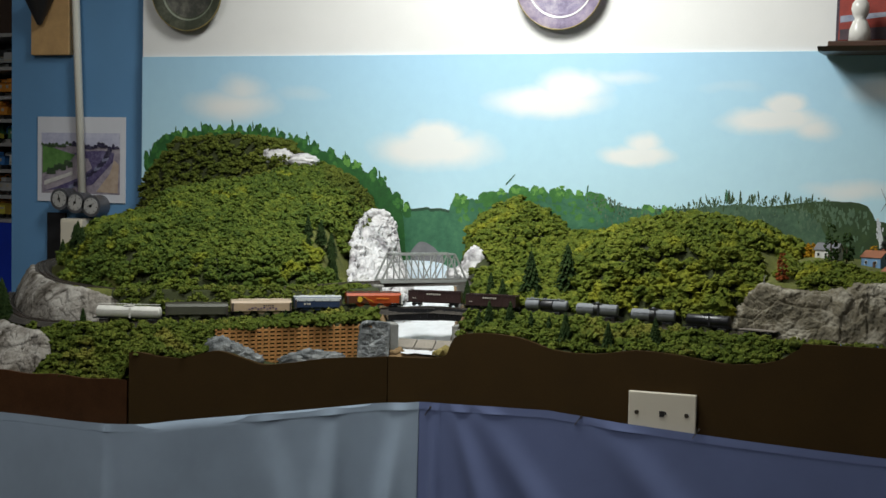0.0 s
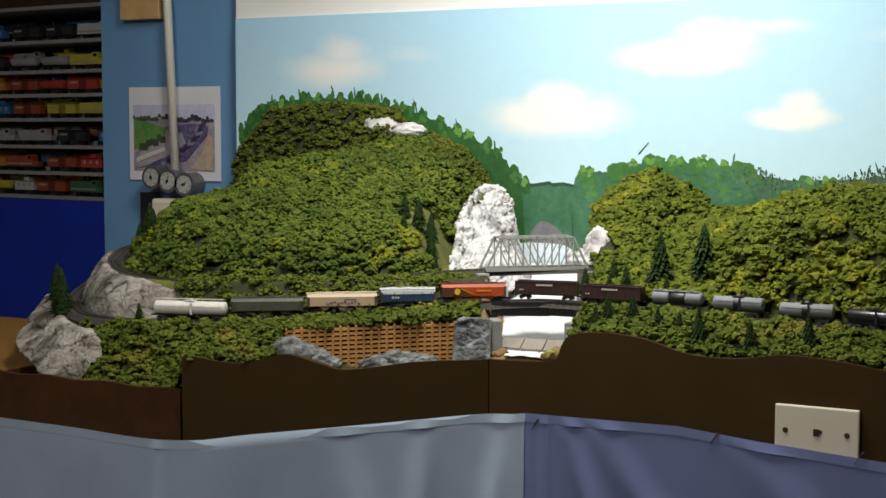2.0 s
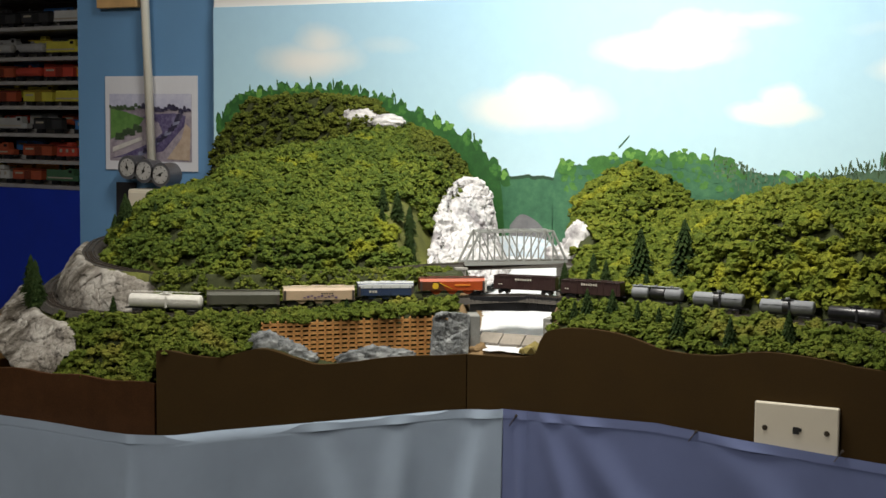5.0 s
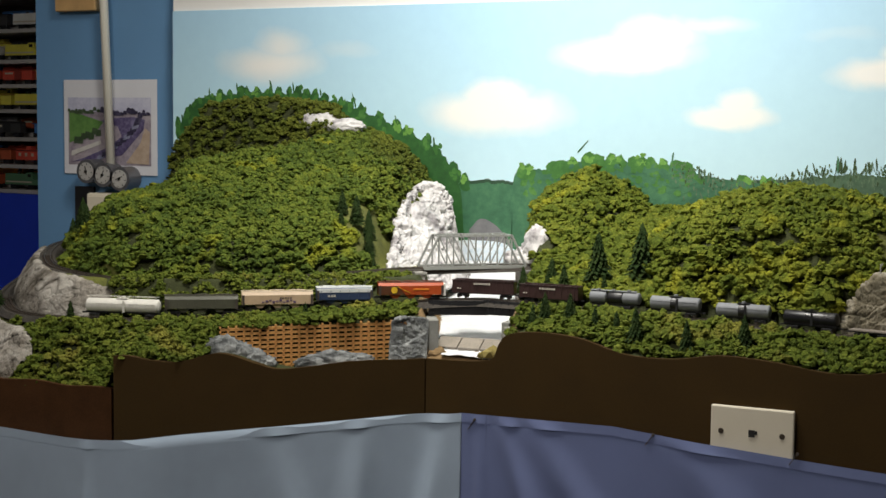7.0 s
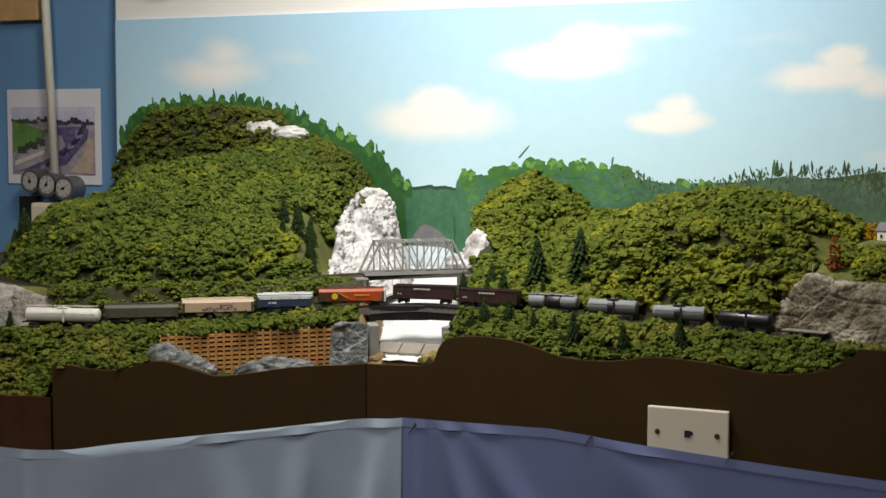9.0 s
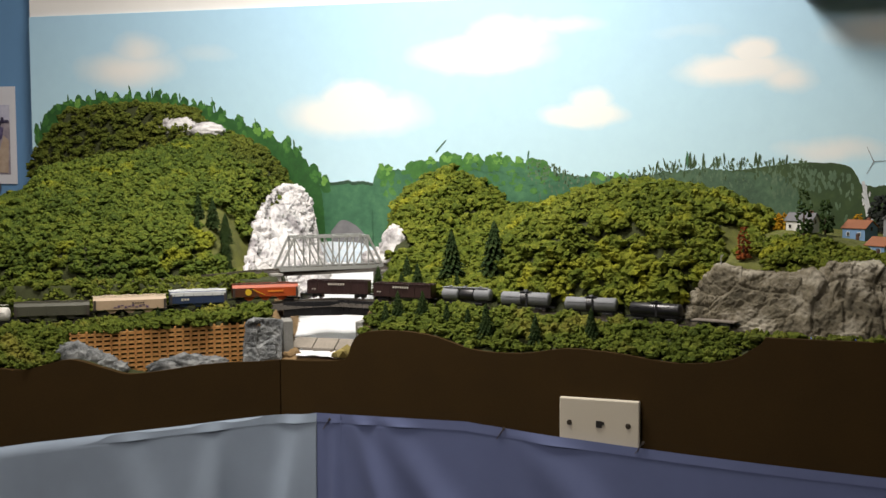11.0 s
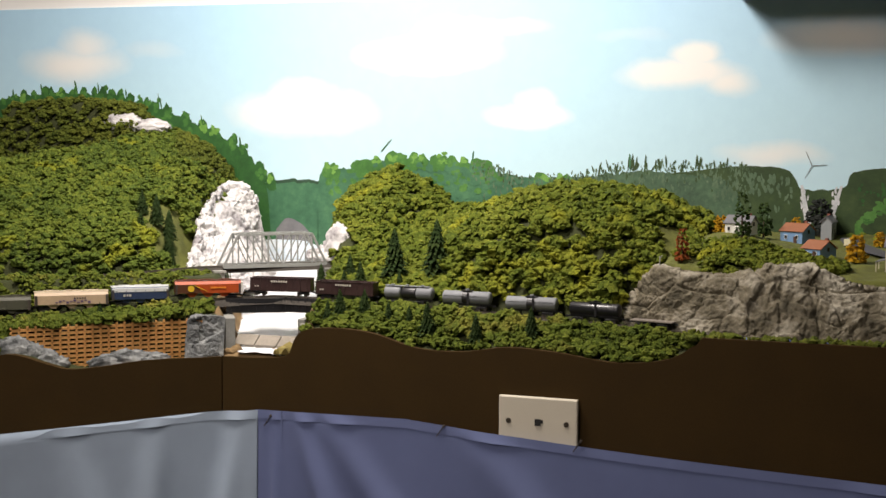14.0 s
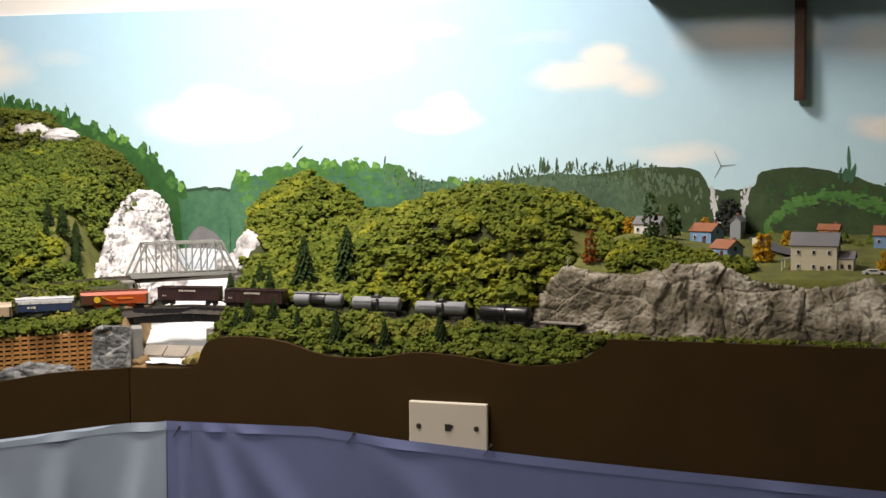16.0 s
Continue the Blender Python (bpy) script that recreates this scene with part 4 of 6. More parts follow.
stuff_mesh("village_bushes", p, rng.uniform(0.004, 0.008, len(p)), M_FOL_L, "dark green bushes at the back of the village", "bushes")
p = scatter(0.46, 1.2, -0.513, -0.472, 0.0055, lambda x, y, z: (rng.uniform(0, 1, len(x)) < np.where(y < -0.492, 0.6, 0.35)) & (fbm(x, y, 22.0, 4.0, 2) > -0.12))
p[:, 2] = np.maximum(p[:, 2], 1.084) + 0.003
stuff_mesh("waterside_weeds", p, rng.uniform(0.0026, 0.0060, len(p)), M_FOL_D, "low dark green weeds along the board edge", "weeds")
for x, y, r in ((0.505, -0.500, 0.011), (0.522, -0.503, 0.008), (0.512, -0.497, 0.010)):
    stuff_mesh("lime_bush", np.array([[x, y, 1.089], [x + 0.008, y, 1.088]]), np.array([r, r * 0.7]), M_FOL_F, "bright lime green low bush at the cliff foot", "bush", 0.5)


# conifers
def conifer_meshes(seed):
    random.seed(seed)
    bm = bmesh.new()
    tiers = 14
    for k in range(tiers):
        z0 = 0.10 + 0.86 * k / tiers
        r = 0.215 * (1 - k / tiers) ** 0.8 + 0.02
        n = 11
        c = bm.verts.new((0, 0, z0 + 0.10))
        ring = []
        for i in range(n * 2):
            a = math.pi * i / n + k * 0.7
            rr = r * (random.uniform(0.75, 1.2) if i % 2 == 0 else random.uniform(0.55, 0.8))
            ring.append(bm.verts.new((rr * math.cos(a), rr * math.sin(a), z0 - 0.05 * (i % 2 == 0) + random.uniform(-0.02, 0.02))))
        low = bm.verts.new((0, 0, z0 + 0.01))
        for i in range(n * 2):
            bm.faces.new((c, ring[i], ring[(i + 1) % (2 * n)]))
            bm.faces.new((low, ring[(i + 1) % (2 * n)], ring[i]))
    return bm


def conifer(seed):
    t = thing("conifer_tree", Matrix(), "small dark green bottle-brush conifer tree on the model hillside", "tree", "conifers on the layout")
    part("crown", conifer_meshes(seed), M_PINE, t)
    part("trunk", rodded((0, 0, -0.1), (0, 0, 0.6), 0.022, 6, 0.01), M_BARK, t)
    return t


PINES = [(0.008, -0.35, 0.080), (0.067, -0.335, 0.092), (-0.070, -0.33, 0.045), (-0.055, -0.385, 0.035), (-0.030, -0.385, 0.045), (-0.098, -0.37, 0.042), (0.030, -0.385, 0.030),
         (-0.388, -0.340, 0.050), (-0.372, -0.33, 0.052), (-0.358, -0.355, 0.046), (-0.398, -0.37, 0.030), (-0.345, -0.368, 0.032), (-0.416, -0.335, 0.040),
         (0.182, -0.498, 0.046), (0.110, -0.486, 0.050), (0.253, -0.485, 0.046), (-0.020, -0.478, 0.044), (-0.035, -0.485, 0.032), (0.012, -0.468, 0.040), (0.050, -0.475, 0.030), (0.078, -0.470, 0.026),
         (-0.945, -0.535, 0.072), (-0.955, -0.52, 0.060), (-0.865, -0.612, 0.074), (-0.845, -0.628, 0.060), (-0.835, -0.642, 0.050), (-0.62, -0.725, 0.034), (-0.33, -0.585, 0.024),
         (-0.92, -0.36, 0.040), (-0.85, -0.42, 0.055), (-0.82, -0.455, 0.060), (-0.80, -0.47, 0.045), (-0.78, -0.505, 0.035), (-0.70, -0.53, 0.030)]
protos = []
for i, (x, y, h) in enumerate(PINES):
    z = float(ground(np.array([x]), np.array([y]))[0]) - 0.001
    if i < 3:
        t = conifer(20 + i)
        t.scale = (h * 1.3, h * 1.3, h)
        t.matrix_world = pose(x, y, z, 0, 0, i * 40) @ Matrix.Diagonal((h * 1.3, h * 1.3, h, 1))
        protos.append(t)
    else:
        t = copy_thing(protos[i % 3], pose(x, y, z, 0, 0, i * 53))
        t.scale = (h * 1.3, h * 1.3, h)


# leafy coloured trees
def leafy(x, y, h, w, material, label, z=None, name="autumn_tree"):
    z = float(ground(np.array([x]), np.array([y]))[0]) if z is None else z
    t = thing(name, pose(x, y, z), label, "tree")
    part("trunk", rodded((0, 0, -0.002), (0, 0, h * 0.5), h * 0.03, 7, h * 0.015), M_BARK, t)
    n = 130
    u = rng.uniform(0, 1, n) ** 1.3
    a = rng.uniform(0, 2 * math.pi, n)
    r = w * np.sin(np.clip(0.25 + 0.75 * (1 - u), 0, 1) * math.pi * 0.62) * rng.uniform(0.55, 1.08, n)
    pos = np.stack([r * np.cos(a), r * np.sin(a), h * (0.08 + 0.88 * u)], 1)
    c = stuff_mesh("crown", pos, rng.uniform(0.16, 0.30, n) * w * (1.1 - 0.5 * u), material, "", "")
    for key in ("kind",):
        del c[key]
    c.parent = t


leafy(0.426, -0.374, 0.046, 0.0085, M_RED_LEAF, "rust red narrow bush on the grassy shoulder")
leafy(0.447, -0.20, 0.026, 0.010, M_YELLOW, "small golden autumn tree beside the white house")
leafy(0.538, -0.09, 0.034, 0.010, M_YELLOW, "golden autumn tree behind the red-roofed house")
leafy(0.640, -0.275, 0.038, 0.0125, M_YELLOW, "golden autumn tree beside the village road")
leafy(0.660, -0.12, 0.022, 0.008, M_YELLOW, "small yellow autumn tree on the green")
leafy(0.798, -0.33, 0.026, 0.010, M_YELLOW, "yellow autumn tree by the parked car")
leafy(0.50, -0.15, 0.052, 0.011, M_PINE, "dark green tree beside the white house", None, "village_tree")
leafy(0.566, -0.030, 0.056, 0.021, paint("black_green_leaves", (0.012, 0.016, 0.012), 0.95), "round almost black tree below the waterfalls", None, "village_tree")
leafy(0.487, -0.268, 0.066, 0.0105, M_PINE, "tall dark green columnar conifer beside the white house", None, "village_tree")


# ---------------------------------------------------------------- rocks
def rock_face(name, base, top, material, label, amp=0.012, seed=1.0, nu=260, nv=60, freq=26, roll=0.03, inset=(0, 1), bulge=0.0):
    """A craggy sheet between a foot line and a crest line that rolls back over the crest."""
    b, t = spline(base, 40), spline(top, 40)
    rs = lambda p: np.stack([np.interp(np.linspace(0, 1, nu), np.linspace(0, 1, len(p)), p[:, k]) for k in range(3)], 1)
    b, t = rs(b), rs(t)
    v = np.linspace(0, 1.25, nv)
    P = np.zeros((nu, nv, 3))
    for j, vj in enumerate(v):
        if vj <= 1:
            P[:, j] = b + (t - b) * vj
            P[:, j, :2] += -np.array(inset) * bulge * math.sin(math.pi * vj)
        else:
            k = (vj - 1) / 0.25
            P[:, j] = t + np.array((inset[0], inset[1], 0)) * roll * k
            P[:, j, 2] -= 0.006 * k * k
    du = np.gradient(P, axis=0)
    dv = np.gradient(P, axis=1)
    nrm = np.cross(du, dv)
    nrm /= np.linalg.norm(nrm, axis=2)[..., None] + 1e-9
    D = np.zeros((nu, nv))
    for i in range(nu):
        for j in range(nv):
            q = Vector(P[i, j]) * freq + Vector((seed, seed, seed))
            q = q + Vector((noise.noise(q * 0.9), noise.noise(q * 0.9 + Vector((5, 0, 0))), noise.noise(q * 0.9 + Vector((9, 0, 0))))) * 0.25
            out = 0.0
            for sc, wt in ((0.55, 1.0), (1.5, 0.45), (3.6, 0.20)):
                w = Vector((q.x * sc, q.y * sc, q.z * sc * 1.5))
                dist, pts = noise.voronoi(w)
                tilt = noise.cell_vector(pts[0] * 3.7)
                crack = max(0.0, 0.07 - (dist[1] - dist[0])) * 5.0
                out += wt * (noise.cell(pts[0] * 5.3) * 0.40 + (w - pts[0]).dot(tilt) * 0.75 - crack * 0.7)
            D[i, j] = out * 0.7 + noise.fractal(q * 4.0, 0.6, 2, 5) * 0.16
    fade = np.minimum(1, np.minimum(np.arange(nu), np.arange(nu)[::-1]) / 10.0)[:, None]
    P += nrm * (D * amp * fade)[..., None]
    ob = grid_mesh(name, P[:, :, 0], P[:, :, 1], P[:, :, 2], material, None, True)
    md = ob.modifiers.new("thickness", "SOLIDIFY")
    md.thickness, md.offset = 0.004, -1
    return tagged(ob, label, "rock")


rock_face("cliff", [(0.340, -0.398, 1.080), (0.40, -0.440, 1.080), (0.48, -0.462, 1.080), (0.60, -0.466, 1.080), (0.72, -0.464, 1.080), (0.85, -0.462, 1.080), (1.2, -0.464, 1.080)],
          [(0.352, -0.385, 1.113), (0.387, -0.405, 1.152), (0.402, -0.415, 1.163), (0.432, -0.420, 1.157), (0.483, -0.420, 1.156), (0.520, -0.420, 1.160), (0.548, -0.425, 1.172), (0.584, -0.425, 1.172), (0.619, -0.42, 1.167), (0.650, -0.42, 1.154), (0.688, -0.42, 1.150), (0.722, -0.42, 1.145), (0.768, -0.42, 1.151), (0.80, -0.42, 1.155), (0.9, -0.42, 1.153), (1.2, -0.42, 1.16)],
          M_ROCK_R, "grey brown craggy plaster cliff below the village", 0.0150, 3.0, 560, 100, 17, 0.05)
rock_face("rock_outcrop", [(-0.590, -0.665, 1.076), (-0.65, -0.682, 1.066), (-0.746, -0.655, 1.066), (-0.826, -0.597, 1.066), (-0.92, -0.497, 1.066), (-1.04, -0.335, 1.066)],
          [(-0.592, -0.655, 1.095), (-0.62, -0.660, 1.112), (-0.66, -0.655, 1.119), (-0.70, -0.642, 1.121), (-0.76, -0.610, 1.123), (-0.83, -0.550, 1.125), (-0.92, -0.452, 1.125), (-1.03, -0.304, 1.124)],
          M_ROCK_L, "pale grey craggy rock wall between the two tracks", 0.0042, 9.0, 300, 60, 34, 0.006, (0.5, 0.8), 0.006)
rock_face("rock_outcrop", [(-0.662, -0.806, 0.990), (-0.68, -0.806, 0.992), (-0.718, -0.802, 0.998), (-0.80, -0.748, 1.008), (-0.884, -0.690, 1.020), (-0.96, -0.59, 1.030), (-1.04, -0.48, 1.038)],
          [(-0.655, -0.785, 1.022), (-0.668, -0.768, 1.054), (-0.70, -0.748, 1.058), (-0.753, -0.722, 1.058), (-0.83, -0.655, 1.058), (-0.92, -0.570, 1.062), (-0.99, -0.505, 1.064), (-1.04, -0.455, 1.060)],
          M_ROCK_L, "pale grey craggy rock face at the corner of the layout", 0.0055, 14.0, 300, 70, 30, 0.012, (0.4, 0.9))
rock_face("white_cliff", [(-0.310, -0.365, 1.100), (-0.285, -0.300, 1.092), (-0.278, -0.220, 1.092), (-0.290, -0.150, 1.092), (-0.310, -0.090, 1.092), (-0.332, -0.060, 1.102), (-0.348, -0.045, 1.122)],
          [(-0.316, -0.372, 1.127), (-0.342, -0.300, 1.157), (-0.374, -0.229, 1.185), (-0.398, -0.160, 1.219), (-0.405, -0.100, 1.243), (-0.386, -0.070, 1.247), (-0.364, -0.055, 1.221)],
          M_ROCK_W, "white crumpled plaster cliff beside the bridge", 0.0200, 5.0, 260, 140, 24, 0.012, (-0.8, 0.5))


def boulder(name, x, y, z, sx, sy, sz, material, label, seed, rz=0.0):
    v, f = ico(4)
    d = np.array([noise.ridged_multi_fractal(Vector(q * 1.6 + seed), 0.9, 2.1, 5, 0.9, 2) * 0.22 + noise.fractal(Vector(q * 4 + seed), 0.8, 2, 4) * 0.12 for q in v])
    v = v * (0.75 + d)[:, None] * np.array((sx, sy, sz))
    me = bpy.data.meshes.new(name)
    me.from_pydata(v.tolist(), [], f.tolist())
    me.materials.append(material)
    me.polygons.foreach_set("use_smooth", [True] * len(me.polygons))
    ob = new(name, me)
    ob.matrix_world = pose(x, y, z, 0, 0, rz)
    return tagged(ob, label, "rock")


boulder("white_boulder", -0.146, -0.205, 1.152, 0.023, 0.02, 0.040, M_ROCK_W, "white plaster boulder at the bridge end", 2.0)
boulder("white_boulder", -0.172, -0.205, 1.138, 0.028, 0.02, 0.020, M_ROCK_W, "low white plaster boulder at the bridge end", 4.0)
boulder("white_ledge", -0.635, -0.035, 1.346, 0.042, 0.016, 0.021, M_ROCK_W, "white plaster ledge near the top of the wooded hill", 6.0, 0)
boulder("white_ledge", -0.580, -0.035, 1.340, 0.038, 0.016, 0.015, M_ROCK_W, "low white plaster ledge near the top of the wooded hill", 8.0, 0)

# river of white resin
ys = np.linspace(-0.512, -0.006, 70)
us = np.linspace(-1, 1, 15)
hw = np.interp(ys, [-0.52, -0.48, -0.4, -0.25, 0], [0.036, 0.042, 0.056, 0.07, 0.065])
X = river_x(ys)[:, None] + us[None] * hw[:, None]
Y = np.repeat(ys[:, None], 15, 1)
Z = (1.033 + 0.16 * np.clip(ys + 0.5, 0, 1))[:, None] + fbm(X, Y, 40, 5.0, 3) * 0.0016
tagged(grid_mesh("water", X, Y, Z, M_WATER), "white glossy river with foamy water", "river", "", "structure")
for i in range(9):
    a = random.random()
    yy = -0.49 + 0.10 * a
    boulder("river_stone", float(river_x(yy)) + random.uniform(-0.035, 0.045), yy, 1.036, 0.004 + 0.003 * random.random(), 0.004, 0.003, M_ROCK_G, "small dark stone in the river", 20.0 + i)
stuff_mesh("river_bush", np.array([[-0.092, -0.505, 1.038], [-0.084, -0.503, 1.042], [-0.100, -0.506, 1.036]]), np.array([0.009, 0.008, 0.007]), paint("tan_dry_foliage", (0.25, 0.20, 0.06), 0.95, var=0.4, fine=900), "tan dry bush at the river edge", "bush")

# ---------------------------------------------------------------- bridges
U = Vector((0.736, 0.679, 0)).normalized()
NV = Vector((-U.y, U.x, 0))
truss = thing("truss_bridge", Matrix(), "light grey steel through truss railway bridge over the river", "bridge")
A0 = Vector((-0.257, -0.370, 1.134))
LEN, HT, NP = 0.160, 0.047, 7


def bar(name, a, b, w, d=None):
    v = b - a
    rot = v.to_track_quat("X", "Z").to_matrix().to_4x4()
    c = (a + b) / 2
    bm = bmesh.new()
    box(bm, 0, 0, 0, v.length, w, d or w)
    bm.transform(Matrix.Translation(c) @ rot)
    part(name, bm, M_TRUSS, truss)


UP = Vector((0, 0, 1))
for side in (0.0, 0.034):
    o = A0 + NV * side
    node_b = [o + U * (LEN * i / NP) for i in range(NP + 1)]
    bar("bottom_chord", node_b[0], node_b[-1], 0.0028, 0.005)
    bar("top_chord", node_b[1] + UP * HT, node_b[-2] + UP * HT, 0.0030)
    bar("end_post", node_b[0], node_b[1] + UP * HT, 0.0030)
    bar("end_post", node_b[-1], node_b[-2] + UP * HT, 0.0030)
    for i in range(1, NP):
        bar("vertical", node_b[i], node_b[i] + UP * HT, 0.0018)
    for i in range(1, NP - 1):
        a, b = (i, i + 1) if i < NP / 2 else (i + 1, i)
        bar("diagonal", node_b[a] + UP * HT, node_b[b], 0.0016)
for i in range(1, NP):
    a = A0 + U * (LEN * i / NP) + UP * HT
    bar("top_strut", a, a + NV * 0.034, 0.0016)
    if i < NP - 1:
        b = A0 + U * (LEN * (i + 1) / NP) + UP * HT
        bar("lateral_brace", a, b + NV * 0.034, 0.0010)
c = A0 + U * LEN / 2 + NV * 0.017
part("deck", boxed(c.x, c.y, c.z - 0.0035, LEN, 0.030, 0.004, Matrix.Rotation(math.atan2(U.y, U.x), 4, "Z")), M_TIE, truss, "dark sleepered deck")
for k, off in ((-0.006, "near"), (LEN + 0.004, "far")):
    q = A0 + U * k + NV * 0.017
    r = Matrix.Rotation(math.atan2(U.y, U.x), 4, "Z")
    ab = thing("bridge_abutment", Matrix(), "pale grey cast concrete abutment under the truss bridge", "abutment", "bridge abutments")
    part("stem", boxed(q.x, q.y, 1.085, 0.014, 0.044, 0.084, r, 0.001), M_CONCRETE, ab)
    part("bearing_shelf", boxed(q.x, q.y, 1.1275, 0.018, 0.048, 0.003, r), M_CONCRETE, ab)


def at_s(s):
    p = np.array([np.interp(s, LS, LQ[:, k]) for k in range(3)])
    t = np.array([np.interp(s, LS, LTAN[:, k]) for k in range(3)])
    return p, t / np.linalg.norm(t)


S_OF = lambda x: float(np.interp(x, LQ[:, 0], LS))
girder = thing("girder_bridge", Matrix(), "black plate girder railway bridge over the river mouth", "bridge")
for a, b in ((-0.205, -0.13), (-0.13, -0.058)):
    pa, pb = at_s(S_OF(a))[0], at_s(S_OF(b))[0]
    v = Vector(pb - pa)
    r = Matrix.Rotation(math.atan2(v.y, v.x), 4, "Z")
    n = Vector((-v.y, v.x, 0)).normalized()
    m = Vector((pa + pb) / 2)
    for off in (-0.0125, 0.0125):
        c = m + n * off
        part("side_girder", boxed(c.x, c.y, c.z - 0.011, v.length + 0.001, 0.0025, 0.020, r), M_BLACK, girder)
        for k in range(7):
            d = c + v * ((k + 0.5) / 7 - 0.5) + n * (-0.002 if off < 0 else 0.002)
            part("stiffener", boxed(d.x, d.y, d.z - 0.009, 0.0014, 0.0016, 0.016, r), M_BLACK, girder)
    part("deck_plate", boxed(m.x, m.y, m.z - 0.0065, v.length, 0.0235, 0.002, r), M_BLACK, girder)
weir = thing("river_weir", Matrix(), "low weir of three stained grey concrete slabs across the river", "weir")
M_SLAB = paint("stained_grey_slab", (0.26, 0.23, 0.19), 0.9, var=0.35)
for k in range(3):
    part("slab", boxed(-0.166 + 0.033 * k, -0.470 + 0.002 * k, 1.040, 0.0315, 0.026, 0.012, Matrix.Rotation(0.10, 4, "Z") @ Matrix.Rotation(0.45, 4, "X"), 0.001), M_SLAB, weir)
for x, y, sx in ((-0.176, -0.494, 0.017), (-0.082, -0.492, 0.018)):
    boulder("earth_bank", x, y, 1.030, sx, 0.016, 0.012, M_EARTH, "brown earth bank at the river mouth", 40 + sx * 100)
for x, w in ((-0.194, 0.026), (-0.080, 0.020)):
    p_, t_ = at_s(S_OF(x))
    r = Matrix.Rotation(math.atan2(t_[1], t_[0]), 4, "Z")
    ab = thing("bridge_pier", Matrix(), "weathered grey concrete pier under the girder bridge", "pier", "girder bridge piers")
    part("pier_wall", boxed(x, p_[1] - 0.022, 1.047, w * 0.55, 0.075, 0.062, r, 0.001), paint("weathered_concrete", (0.24, 0.24, 0.22), 0.9, var=0.25), ab)
    part("wing_wall", boxed(x + (-0.012 if x < -0.1 else 0.006), p_[1] - 0.05, 1.045, w * 0.7, 0.02, 0.055, r, 0.001), M_CONCRETE, ab)

# ---------------------------------------------------------------- timber crib wall
crib = thing("crib_wall", Matrix(), "orange brown timber crib retaining wall below the track", "retaining wall")
CA, CB = Vector((-0.398, -0.690, 0)), Vector((-0.203, -0.529, 0))
cv = CB - CA
cr = Matrix.Rotation(math.atan2(cv.y, cv.x), 4, "Z")
cn = Vector((-cv.y, cv.x, 0)).normalized()
mm = CA + cv / 2 + cn * 0.006
part("backing", boxed(mm.x, mm.y, 1.043, cv.length, 0.004, 0.058, cr), M_DARK, crib)
NC, NR = 24, 10
bmS, bmH = bmesh.new(), bmesh.new()
box(bmS, 0, 0, 0, cv.length / NC * 0.96, 0.004, 0.0036, None)
box(bmH, 0, 0, 0, 0.0026, 0.0044, 0.0030, None)
stretcher = part("stretcher", bmS, M_CRIB, crib)
header = part("header", bmH, M_CRIB, crib)
first = True
for j in range(NR):
    zc = 1.0155 + 0.0062 * j + 0.0
    for i in range(NC):
        u = (i + 0.5) / NC
        q = CA + cv * u
        zz = zc + 0.004 * u
        s = stretcher if first else stretcher.copy()
        h = header if first else header.copy()
        if not first:
            scene.collection.objects.link(s)
            scene.collection.objects.link(h)
        first = False
        jit = random.uniform(-0.0006, 0.0006)
        s.matrix_basis = Matrix.Translation((q.x, q.y + jit, zz)) @ cr
        q2 = CA + cv * (i / NC) - cn * 0.0005
        h.matrix_basis = Matrix.Translation((q2.x, q2.y, zz + 0.0031)) @ cr
for u, w, h, sd in ((0.02, 0.026, 0.020, 31), (0.09, 0.022, 0.018, 37), (0.16, 0.020, 0.016, 32), (0.23, 0.018, 0.012, 38), (0.50, 0.030, 0.013, 33), (0.60, 0.034, 0.016, 34), (0.72, 0.026, 0.010, 35)):
    q = CA + cv * u - cn * 0.009
    zb = float(ztop(q.x + 0.012))
    boulder("rubble_rock", q.x, q.y, zb + h * 0.15, w, 0.009, h, M_ROCK_G, "blue grey rubble rock at the foot of the crib wall", float(sd), math.degrees(math.atan2(cv.y, cv.x)))
rock_face("rubble_rock", [(-0.216, -0.556, 1.020), (-0.200, -0.541, 1.020), (-0.178, -0.516, 1.020)], [(-0.216, -0.546, 1.080), (-0.202, -0.532, 1.084), (-0.180, -0.506, 1.080)],
          M_ROCK_G, "blue grey rubble rock face beside the bridge pier", 0.0040, 17.0, 60, 70, 50, 0.012, (-0.5, 0.8))

# ---------------------------------------------------------------- train
def colour(name, c, rough=0.45):
    return paint(name, c, rough, 0.0, 0.14, 500, 60, 0.1)


M_LETTER = paint("cream_lettering", (0.62, 0.58, 0.5), 0.6)


def running_gear(root, L, wide=0.016):
    part("underframe", boxed(0, 0, 0.0068, L, 0.006, 0.002), M_BLACK, root)
    for sx in (-1, 1):
        x = sx * (L / 2 - 0.014)
        truck = part("truck", boxed(x, 0, 0.0042, 0.015, 0.0125, 0.0026, None, 0.0004), M_BLACK, root)
        for dx in (-0.0052, 0.0052):
            for sy in (-1, 1):
                part("wheel", rodded((x + dx, sy * 0.0040, 0.0026), (x + dx, sy * 0.0055, 0.0026), 0.0027, 14), M_STEEL, truck)
        part("coupler", boxed(sx * (L / 2 + 0.002), 0, 0.0060, 0.006, 0.0018, 0.002), M_BLACK, root)


